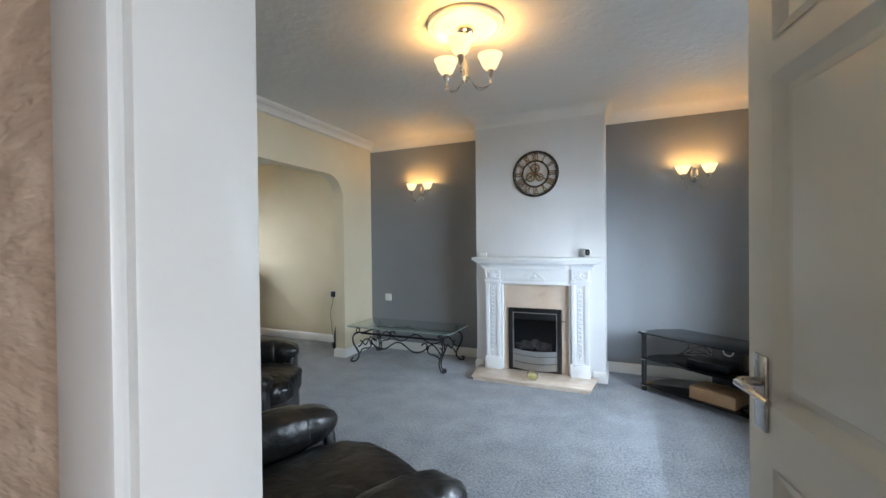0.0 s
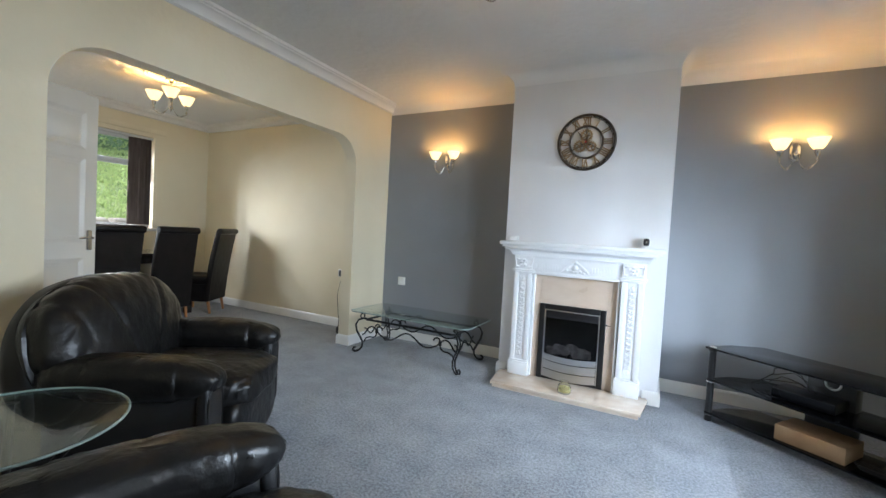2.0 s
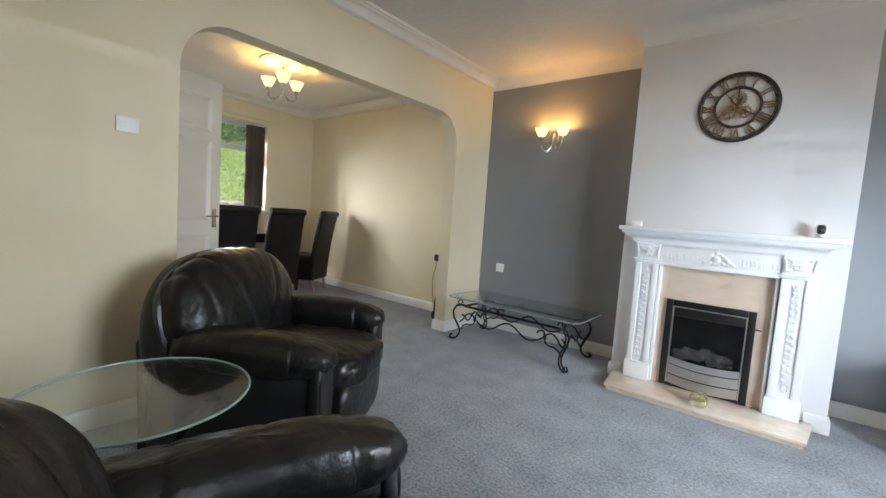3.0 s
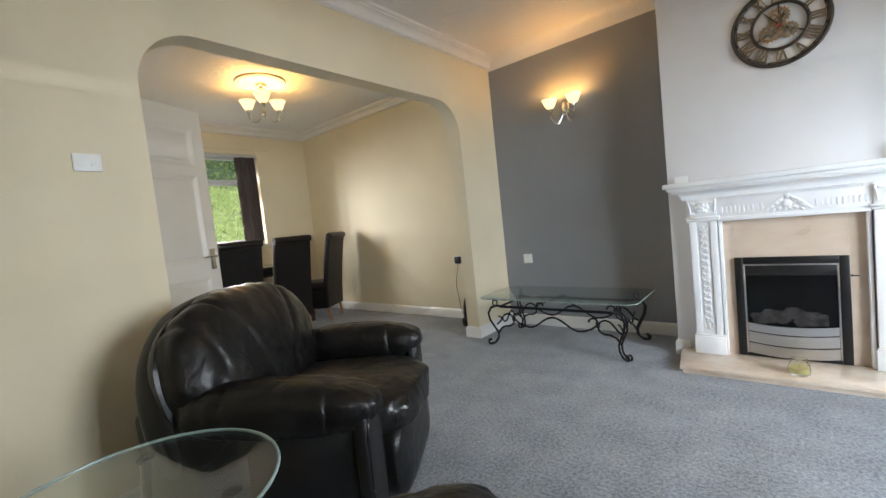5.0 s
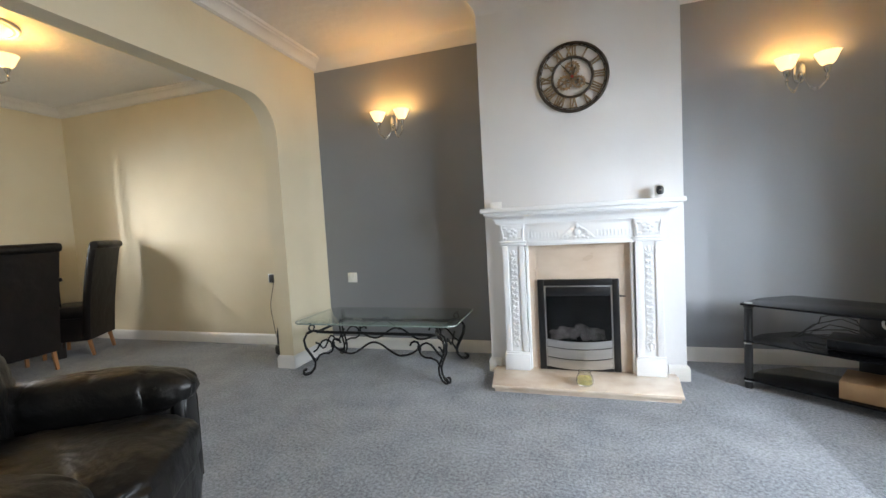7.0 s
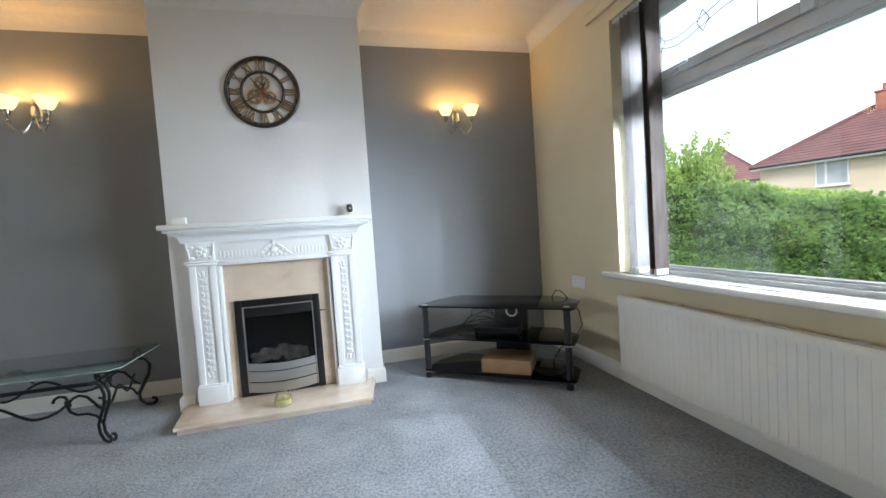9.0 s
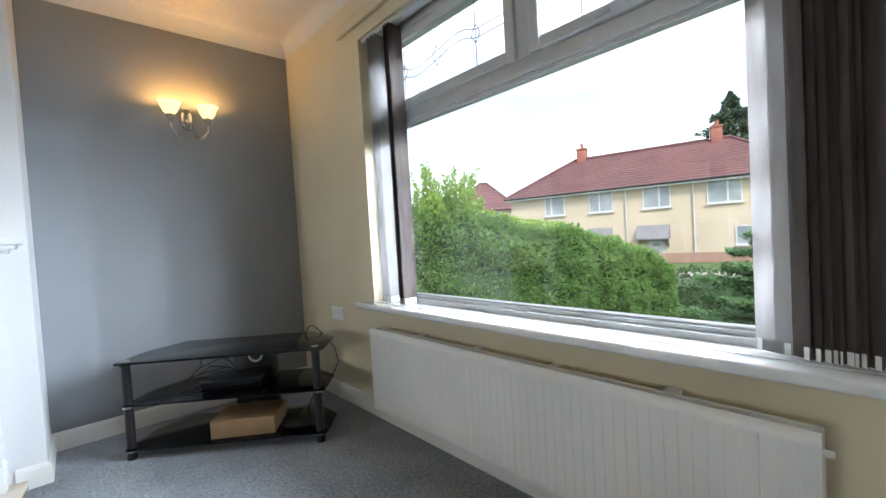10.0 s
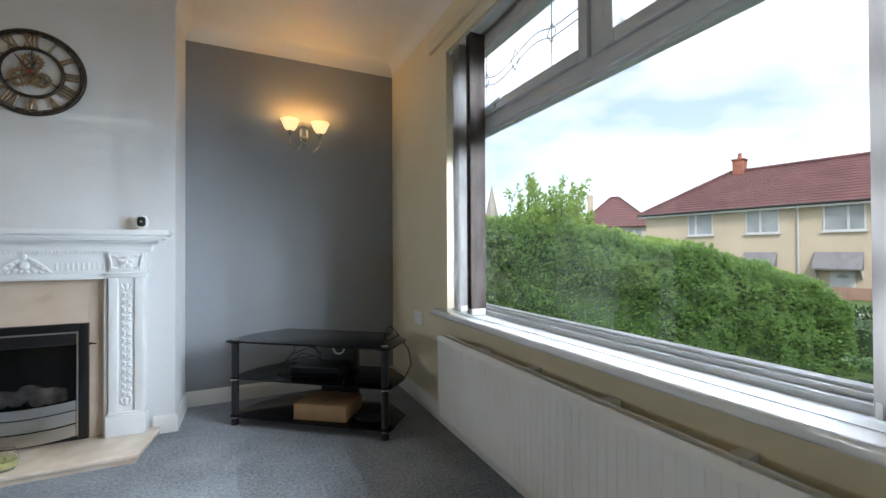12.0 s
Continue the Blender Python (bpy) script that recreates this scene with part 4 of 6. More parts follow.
def wires(parent, ends, offset=0.007):
    """Three thin parallel wires that swoop from the body to a cup."""
    bm = bmesh.new()
    a, b, sag = ends
    for k in range(3):
        pts = []
        for i in range(15):
            s = i / 14
            p = Vector(a).lerp(Vector(b), s)
            p.z -= (sag + k * 0.012) * math.sin(math.pi * s ** 0.8)
            p += Vector((0, 0, (k - 1) * offset * (1 - s)))
            pts.append(p)
        tube(bm, pts, 0.0022, 6)
    part("arm", bm, CHROME, parent, "three thin curved chrome wires")


def sconce(x, z, watts):
    t = thing("wall_light", (x, 4.31, z), "twin-arm chrome wall light with lit opal glass shades", "wall light", "wall lights")
    bm = bmesh.new()
    blob(bm, (0, -0.014, 0.028), (0.036, 0.016, 0.068), 0.8, 0.9, 20, 12)
    part("backplate", bm, CHROME, t, "oval polished backplate")
    bm = bmesh.new()
    blob(bm, (0, -0.03, 0.002), (0.016, 0.025, 0.022), 0.8, 0.8, 14, 10)
    part("boss", bm, CHROME, t)
    for s in (-1, 1):
        wires(t, ((s * 0.008, -0.045, 0.0), (s * 0.103, -0.1, -0.058), 0.06))
        cup_and_shade(t, s * 0.103, -0.1, 0.025, watts)


sconce(-2.158, 1.893, 2.1)
sconce(0.622, 1.864, 2.3)


def chandelier(x, y, spin, watts):
    r = thing("ceiling_rose", (x, y, CEILING), "round white moulded plaster ceiling rose", "ceiling rose", "ceiling roses")
    part("rose", lathe(bmesh.new(), [(0.225, -0.0004), (0.225, -0.012), (0.215, -0.02), (0.2, -0.016), (0.185, -0.022), (0.17, -0.014), (0.11, -0.012), (0.09, -0.02), (0.07, -0.022), (0.001, -0.022)], 48), PLASTER, r)
    t = thing("ceiling_light", (x, y, CEILING - 0.0222), "three-arm chrome ceiling light with lit opal glass shades", "ceiling light", "ceiling lights")
    part("ceiling_cup", lathe(bmesh.new(), [(0.05, -0.0002), (0.052, -0.012), (0.046, -0.026), (0.03, -0.04), (0.012, -0.046), (0.006, -0.05)], 24), CHROME, t)
    part("stem", lathe(bmesh.new(), [(0.006, -0.046), (0.006, -0.2), (0.012, -0.215), (0.018, -0.24), (0.014, -0.262), (0.02, -0.28), (0.012, -0.3), (0.004, -0.312)], 14), CHROME, t)
    for k in range(3):
        w = radians(spin + 120 * k)
        e = (0.155 * math.cos(w), 0.155 * math.sin(w))
        wires(t, ((0.1 * e[0], 0.1 * e[1], -0.262), (e[0], e[1], -0.308), 0.045))
        cup_and_shade(t, e[0], e[1], -0.225, watts, 1.12)


chandelier(-0.82, 2.185, 280, 3.0)
chandelier(-4.49, 2.865, 332, 3.7)


# ---- sockets, switches ----
def wallplate(name, m, w, h, label, bits):
    t = new(name)
    t.matrix_basis = m
    tagged(t, label, "socket" if "socket" in name else "switch")
    part("plate", box(-w / 2, w / 2, -0.009, 0, -h / 2, h / 2, 0.003), PLASTIC_WHITE, t)
    for x, z, a, b in bits:
        part("rocker", box(x - a / 2, x + a / 2, -0.0125, -0.0085, z - b / 2, z + b / 2, 0.0015), PLASTIC_WHITE, t)
    return t


wallplate("wall_socket", pose(-2.651, 4.309, 0.635), 0.088, 0.086, "square white plastic socket plate on the grey wall", ((-0.018, 0.012, 0.012, 0.02), (0.018, 0.012, 0.012, 0.02), (0, -0.018, 0.04, 0.012)))
wallplate("wall_socket", pose(1.309, 3.74, 0.57, 0, 0, -90), 0.15, 0.086, "double white plastic socket on the cream wall", ((-0.045, 0.022, 0.012, 0.02), (0.045, 0.022, 0.012, 0.02)))
wallplate("light_switch", pose(-2.894, 1.217, 1.445, 0, 0, 90), 0.09, 0.07, "white plastic wall thermostat plate", ((-0.02, -0.008, 0.02, 0.012), (0.02, -0.008, 0.02, 0.012)))


# ---- radiator ----
def radiator():
    t = thing("radiator", (1.24, 2.25, 0.08), "long white painted panel radiator under the window", "radiator")
    y0, y1, z0, z1 = 1.345, 3.155, 0.125, 0.568
    n = 50
    bm = bmesh.new()
    pitch = (y1 - y0 - 0.06) / n
    cols = [(y0, 1.19), (y0 + 0.03, 1.183)]
    for i in range(n):
        a = y0 + 0.03 + i * pitch
        for s, d in ((0.2, 1.183), (0.24, 1.1852), (0.31, 1.1852), (0.35, 1.183), (0.98, 1.183)):
            cols.append((a + s * pitch, d))
    cols.append((y1, 1.19))
    zs = ((z0, 0.008), (z0 + 0.02, 0.0), (z0 + 0.03, 0.0), (z1 - 0.045, 0.0), (z1 - 0.03, 0.0), (z1 - 0.012, 0.002), (z1, 0.012))
    grid = []
    for k, (z, back) in enumerate(zs):
        flat = k < 2 or k > 3
        grid.append([bm.verts.new(((1.182 if flat else d) + back, y, z)) for y, d in cols])
    for a, b in zip(grid, grid[1:]):
        for i in range(len(cols) - 1):
            bm.faces.new((a[i], a[i + 1], b[i + 1], b[i]))
    bmesh.ops.recalc_face_normals(bm, faces=bm.faces)
    part("front_panel", bm, GLOSS, t, "pressed white front panel with shallow flutes", True)
    part("core", box(1.196, 1.215, y0 + 0.01, y1 - 0.01, z0 + 0.01, z1 - 0.02), GLOSS, t, "", True)
    part("back_panel", box(1.236, 1.246, y0, y1, z0, z1 - 0.004, 0.003), GLOSS, t, "", True)
    for y in (y0, y1 - 0.004):
        part("side_cover", box(1.186, 1.244, y, y + 0.004, z0 + 0.01, z1 - 0.006, 0.0015), GLOSS, t, "", True)
    for k in range(4):
        yc = y0 + 0.33 + k * (y1 - y0 - 0.66) / 3
        part("bracket", box(1.195, 1.309, yc - 0.02, yc + 0.02, z1 - 0.035, z1 - 0.01, 0.002), GLOSS, t, "", True)
    part("top_bar", box(1.2, 1.212, y0 + 0.004, y1 - 0.004, z1 - 0.014, z1 - 0.004, 0.002), GLOSS, t, "", True)
    part("valve", tube(bmesh.new(), [(1.206, y0, z0 + 0.04), (1.206, y0 - 0.04, z0 + 0.04), (1.206, y0 - 0.045, 0.0)], 0.0075, 8), CHROME, t, "", True)
    part("bleed_nut", tube(bmesh.new(), [(1.21, y0, z1 - 0.05), (1.21, y0 - 0.018, z1 - 0.05)], 0.009, 8), PLASTIC_WHITE, t, "", True)


radiator()


# ---- vertical blinds ----
def slat(parent, x, y, yaw, z0, z1, material, label=""):
    """One fabric slat with its weight pocket and weight."""
    m = pose(x, y, 0, 0, 0, yaw)
    bm = bmesh.new()
    n = 6
    rows = []
    for i in range(n + 1):
        s = i / n - 0.5
        bow = 0.004 * (1 - 4 * s * s)
        rows.append([bm.verts.new(m @ Vector((s * 0.089, bow, z))) for z in (z0, z0 + 0.05, (z0 + z1) / 2, z1)])
    for a, b in zip(rows, rows[1:]):
        for j in range(3):
            bm.faces.new((a[j], b[j], b[j + 1], a[j + 1]))
    bmesh.ops.solidify(bm, geom=bm.faces[:], thickness=0.0012)
    s = part("slat", bm, material, parent, label, True)
    w = box(-0.04, 0.04, -0.0025, 0.0025, z0 - 0.002, z0 + 0.03, 0.001)
    w.transform(m)
    part("weight", w, PLASTIC_WHITE, parent, "white slat weight", True)


def blind_front():
    t = thing("vertical_blind", (1.345, 2.24, 2.2), "brown fabric vertical blind drawn open to both sides", "blind")
    part("headrail", box(1.325, 1.365, WY0 + 0.01, WY1 - 0.01, 2.172, 2.199, 0.003), UPVC, t, "white headrail", True)
    for k in range(12):
        slat(t, 1.345 + 0.003 * math.sin(k * 1.7), 1.404 - 0.0122 * k, 48 + 7 * math.sin(k * 2.3), 0.692, 2.17, BLIND_DARK)
    # This slat's paleness is the window light through it, painted in.
    slat(t, 1.352, 1.448, 66, 0.692, 2.17, BLIND_LIT, "outermost slat, the light through its fabric put into a paler colour")
    for k in range(4):
        slat(t, 1.345, 3.02 - 0.014 * k, 8 * math.sin(k * 2.1), 0.692, 2.17, BLIND_DARK)
    for k in range(3):
        slat(t, 1.348, 3.12 + 0.03 * k, 5 * math.cos(k * 2.0), 0.692, 2.17, BLIND_LIT, "slat in the paler colour of lit-through fabric")
    bm = bmesh.new()
    for i in range(90):
        blob(bm, (1.318, 1.235, 2.16 - 0.0135 * i), (0.0035, 0.0035, 0.0045), 1, 1, 6, 4)
    part("pull_chain", bm, PLASTIC_WHITE, t, "white bead pull chain", True)


blind_front()


def blind_back():
    t = thing("vertical_blind", (-6.1, 2.9, 2.2), "brown fabric vertical blind gathered beside the dining room window", "blind")
    part("headrail", box(-6.2, -6.165, VY0 + 0.01, VY1 - 0.01, 2.185, 2.215, 0.003), UPVC, t, "white headrail", True)
    for k in range(9):
        slat(t, -6.19, 3.35 + 0.021 * k, 62 + 8 * math.sin(k * 2.3), 1.045, 2.185, BLIND_DARK)


blind_back()


# ---- leather armchairs; front centre at the origin, facing +x ----
def armchair(m, label, wide=1.0, recline=0.0):
    t = new("armchair")
    t.matrix_basis = m
    tagged(t, label, "armchair", "leather armchairs")
    part("base", box(-0.84, -0.03, -0.36, 0.36, 0.04, 0.29, 0.03), LEATHER_SIDE, t)
    for s in (-1, 1):
        ys = (0.335, 0.462) if s > 0 else (-0.462, -0.335)
        poly = [(-0.82, 0.02), (-0.03, 0.02), (0.0, 0.06), (0.012, 0.4), (-0.01, 0.455), (-0.08, 0.475), (-0.45, 0.46), (-0.7, 0.5), (-0.84, 0.5)]
        part("side_panel", prism(bmesh.new(), poly, ys[0], ys[1], "y", 0.028), LEATHER_SIDE, t)
        bm = bmesh.new()
        yc = s * 0.395
        def puff(u):
            x = u.x * 0.4
            seam = sum(math.exp(-((x - c) / 0.015) ** 2) for c in (-0.16, 0.06, 0.26))
            folds = 0.045 * crumple((u.x * 5.0 + u.z, u.y * 0.8, u.z * 0.8), 3.0, s + 5) * max(0.15, 0.4 - u.x)
            tip = 0.035 * crumple((u.x * 4, u.y * 5, u.z * 3), 1.5, s + 8) * max(0.0, u.x - 0.3)
            return -0.06 * seam + 0.02 * crumple(u, 2.0, s) + folds + tip + 0.04 * u.x
        blob(bm, (-0.335, yc, 0.49), (0.385, 0.108, 0.1), 0.85, 0.62, 120, 32, puff)
        part("arm_pad", bm, LEATHER, t, "puffy stitched leather arm pad")
        bm = bmesh.new()
        blob(bm, (0.012, yc + s * 0.006, 0.27), (0.032, 0.078, 0.235), 0.45, 0.6, 32, 28, lambda u: 0.025 * crumple(u, 4.0, 2 * s))
        front = part("arm_front", bm, LEATHER_SIDE, t, "smooth rounded arm front")
        rim = [(0.036, yc + s * 0.006 + 0.066 * math.cos(w), 0.4 + 0.08 * math.sin(w)) for w in [math.pi * i / 12 for i in range(13)]]
        rim = [(0.034, rim[0][1], 0.09)] + rim + [(0.034, rim[-1][1], 0.09)]
        part("piping", tube(bmesh.new(), rim, 0.006, 8), LEATHER, front)
    bm = bmesh.new()
    def seat(u):
        lines = 0.06 * crumple((u.x * 3.0 - u.y, u.y * 1.2, u.z), 3.0, 3) * (1 - 0.6 * max(0, u.x)) + 0.05 * abs(crumple((u.x * 6 + u.y * 2, u.y * 2, u.z), 2.0, 21))
        return 0.02 * crumple(u, 2.0, 7) + lines + 0.02 * max(0, u.x)
    blob(bm, (-0.235, 0, 0.365), (0.365, 0.3, 0.1), 0.6, 0.55, 96, 36, seat)
    part("seat_cushion", bm, LEATHER, t, "soft creased seat cushion")
    bm = bmesh.new()
    blob(bm, (0.03, 0, 0.2), (0.075, 0.3, 0.165), 0.6, 0.5, 64, 28, lambda u: 0.03 * crumple(u, 3, 1) + 0.03 * abs(crumple((u.x, u.y * 6, u.z * 2), 2.0, 14)) * max(0, u.z))
    part("front_panel", bm, LEATHER, t, "rounded seat front")
    bm = bmesh.new()
    lean = pose(-0.735, 0, 0.44, 0, -9 - recline, 0)
    blob(bm, (0, 0, 0.0), (0.12, 0.478 * wide, 0.43), 0.8, 0.6, 72, 44, lambda u: 0.012 * crumple(u, 3, 4), lean)
    part("back_shell", bm, LEATHER_SIDE, t, "dark rounded outer back")
    part("back_panel", box(-0.85, -0.68, -0.44, 0.44, 0.03, 0.46, 0.05, 4), LEATHER_SIDE, t)
    bm = bmesh.new()
    lean = pose(-0.66 - 0.004 * recline, 0, 0.575 - 0.002 * recline, 0, -14 - recline, 0)
    def cushion(u):
        if u.x < -0.2:
            return 0.0
        down = max(0.0, min(1.0, 0.9 - u.z))
        seam = 0.0
        # two long stitched tucks that converge towards the seat, and a short one beside each arm
        for c, sl, low in ((-0.3, -0.22, -0.75), (0.26, 0.24, -0.75), (-0.72, -0.1, -0.2), (0.72, 0.1, -0.2)):
            if u.z > low:
                seam += math.exp(-((u.y - c - sl * u.z) / 0.034) ** 2) * min(1.0, (u.z - low) * 3) * (1.0 if abs(c) < 0.5 else 0.5)
        pucker = 0.009 * math.sin(u.y * 34 + 2 * crumple(u, 3, 1)) * max(0.0, u.z - 0.55) / 0.45
        fan = 0.05 * abs(crumple((u.y * 4 - u.z * 2, u.z * 1.2, 0.3), 2.0, 12)) * down * abs(u.y)
        return -0.045 * seam + pucker - fan + 0.025 * crumple(u, 1.6, 9) + 0.02 * crumple((u.x, u.y * 3 - 0.8 * u.z, u.z * 0.7), 2.4, 2)
    blob(bm, (0, 0, 0), (0.175, 0.478 * wide, 0.305 - 0.3 * (1 - wide)), 0.82, 0.72, 200, 110, cushion, lean)
    part("back_cushion", bm, LEATHER, t, "puffy back cushion with long stitched tucks")
    for x in (-0.76, -0.1):
        for y in (-0.3, 0.3):
            part("foot", lathe(bmesh.new(), [(0.022, 0), (0.026, 0.012), (0.024, 0.042)], 14, (x, y, 0)), PLASTIC_BLACK, t)
    return t


armchair(pose(-2.08, 1.955, 0, 0, 0, 32) @ Matrix.Diagonal((0.96, 0.95, 1.0, 1.0)), "puffy black leather armchair standing by the archway")
armchair(pose(-0.875, 1.24, 0, 0, 0, 68), "puffy black leather armchair with its back to the doorway wall", 0.93, 10)


# ---- round glass side table ----
def side_table():
    t = thing("side_table", (-1.91, 1.02, 0), "round clear glass side table on curved dark legs", "table")
    part("tabletop", lathe(bmesh.new(), [(0.299, 0), (0.302, 0.004), (0.302, 0.007), (0.299, 0.011), (0.001, 0.011)], 72, (0, 0, 0.519)), TABLE_GLASS, t, "clear round glass top with a polished edge").visible_shadow = False
    part("rim", tube(bmesh.new(), [(0.302 * math.cos(a), 0.302 * math.sin(a), 0.5245) for a in [2 * math.pi * i / 72 for i in range(72)]], 0.0045, 8, True), GLASS_EDGE, t, "polished greenish glass edge")
    part("lower_shelf", lathe(bmesh.new(), [(0.18, 0), (0.182, 0.004), (0.18, 0.008), (0.001, 0.008)], 48, (0, 0, 0.2)), TABLE_GLASS, t, "smaller glass shelf").visible_shadow = False
    for k in range(3):
        w = radians(40 + 120 * k)
        c, s = math.cos(w), math.sin(w)
        pts = [((0.22 - 0.14 * math.sin(math.pi * i / 12)) * c, (0.22 - 0.14 * math.sin(math.pi * i / 12)) * s, 0.012 + 0.502 * i / 12) for i in range(13)]
        leg = part("leg", tube(bmesh.new(), pts, 0.012, 10), IRON, t)
        part("foot", lathe(bmesh.new(), [(0.018, 0), (0.018, 0.012)], 12, (0.22 * c, 0.22 * s, 0)), IRON, leg)
        part("pad", lathe(bmesh.new(), [(0.022, 0), (0.022, 0.006)], 12, (0.22 * c, 0.22 * s, 0.513)), IRON, leg)
    part("ring", tube(bmesh.new(), [(0.1 * math.cos(a), 0.1 * math.sin(a), 0.195) for a in [2 * math.pi * i / 32 for i in range(32)]], 0.007, 8, True), IRON, t)


side_table()


# ---- wrought iron coffee table with a glass top ----
def spiral(cx, cz, r0, r1, a0, a1, n=16):
    return [(cx + (r0 + (r1 - r0) * i / n) * math.cos(radians(a0 + (a1 - a0) * i / n)), cz + (r0 + (r1 - r0) * i / n) * math.sin(radians(a0 + (a1 - a0) * i / n))) for i in range(n + 1)]


def coffee_table():
    t = thing("coffee_table", (-2.15, 3.87, 0), "clear glass coffee table on scrolled black wrought iron legs", "coffee table")
    X, Y = 0.62, 0.285
    corners = [(X - 0.05, Y), (X, Y - 0.05)]
    poly = []
    for sx, sy in ((1, 1), (-1, 1), (-1, -1), (1, -1)):
        c = [(sx * x, sy * y) for x, y in corners]
        poly += c[::-1] if sx * sy > 0 else c
    part("tabletop", prism(bmesh.new(), poly, 0.39, 0.4, "z", 0.003), TABLE_GLASS, t, "bevelled clear greenish glass top with cut corners").visible_shadow = False
    part("rim", tube(bmesh.new(), [(x, y, 0.395) for x, y in poly], 0.0042, 8, True), GLASS_EDGE, t, "polished greenish glass edge")
    rx, ry = 0.46, 0.2
    part("rail", tube(bmesh.new(), [(sx * rx, sy * ry, 0.318) for sx, sy in ((1, 1), (-1, 1), (-1, -1), (1, -1))], 0.011, 8, True), IRON, t, "black iron frame rail")
    for s in (-1, 1):
        part("brace", tube(bmesh.new(), [(-0.16, s * 0.12, 0.33), (-0.05, s * 0.03, 0.36), (0.0, 0, 0.384), (0.05, -s * 0.03, 0.36), (0.16, -s * 0.12, 0.33)], 0.006, 8), IRON, t)
    ring_pts = [(0.03 * math.cos(a), 0.03 * math.sin(a), 0.383) for a in [2 * math.pi * i / 20 for i in range(20)]]
    part("brace_ring", tube(bmesh.new(), ring_pts, 0.005, 6, True), IRON, t)
    for sx in (-1, 1):
        for sy in (-1, 1):
            d = Vector((sx * 0.77, sy * 0.5, 0)).normalized()
            base = Vector((sx * rx, sy * ry, 0))
            # paired S-shaped bars: scroll under the glass, knee out, ankle in, foot scroll
            for k in (-1, 1):
                off = Vector((-d.y, d.x, 0)) * 0.012 * k
                prof = [(-0.02, 0.318), (0.03, 0.33), (0.075, 0.315), (0.1, 0.27), (0.09, 0.21), (0.055, 0.15), (0.03, 0.1), (0.035, 0.055), (0.065, 0.02), (0.1, 0.012)]
                prof += spiral(0.1, 0.034, 0.022, 0.012, -90, 120, 8)
                part("leg", tube(bmesh.new(), [base + d * a + off + Vector((0, 0, z)) for a, z in prof], 0.0075, 8), IRON, t)
            tip = spiral(0.035, 0.355, 0.026, 0.012, -60, 240, 14)
            part("corner_scroll", tube(bmesh.new(), [base + d * a + Vector((0, 0, z)) for a, z in tip], 0.006, 8), IRON, t)
            post = bmesh.new()
            lathe(post, [(0.012, 0), (0.016, 0.006), (0.01, 0.012)], 12, tuple(base + d * 0.05 + Vector((0, 0, 0.378))))
            part("glass_pad", post, IRON, t)
    for sy in (-1, 1):
        half = [(0.02 * i, 0.21 + 0.045 * math.cos(math.pi * i / 10)) for i in range(11)]
        half += [(0.245, 0.172), (0.29, 0.19), (0.325, 0.215), (0.338, 0.242), (0.328, 0.264), (0.302, 0.27), (0.28, 0.258), (0.272, 0.24)]
        wave = [(-x, z) for x, z in half[:0:-1]] + half
        part("stretcher", tube(bmesh.new(), [(x, sy * ry, z) for x, z in wave], 0.0075, 8), IRON, t, "wavy scrolled stretcher")
        for sx in (-1, 1):
            upper = [(0.34, 0.225), (0.36, 0.25), (0.39, 0.262), (0.425, 0.25), (0.45, 0.22), (0.475, 0.185), (0.505, 0.165)]
            lower = [(0.335, 0.215), (0.345, 0.18), (0.375, 0.16), (0.42, 0.158), (0.46, 0.14), (0.485, 0.1)]
            for line in (upper, lower):
                part("stretcher_curl", tube(bmesh.new(), [(sx * x, sy * ry, z) for x, z in line], 0.007, 8), IRON, t)
            part("rivet", lathe(bmesh.new(), [(0.012, -0.02), (0.016, -0.012), (0.013, 0), (0.016, 0.012), (0.012, 0.02)], 10, (sx * 0.338, sy * ry, 0.225)), IRON, t)
    for sx in (-1, 1):
        part("end_stretcher", tube(bmesh.new(), [(sx * (rx + 0.02), -ry + 2 * ry * i / 14, 0.2 + 0.035 * math.cos(4 * math.pi * i / 14)) for i in range(15)], 0.007, 8), IRON, t)


coffee_table()


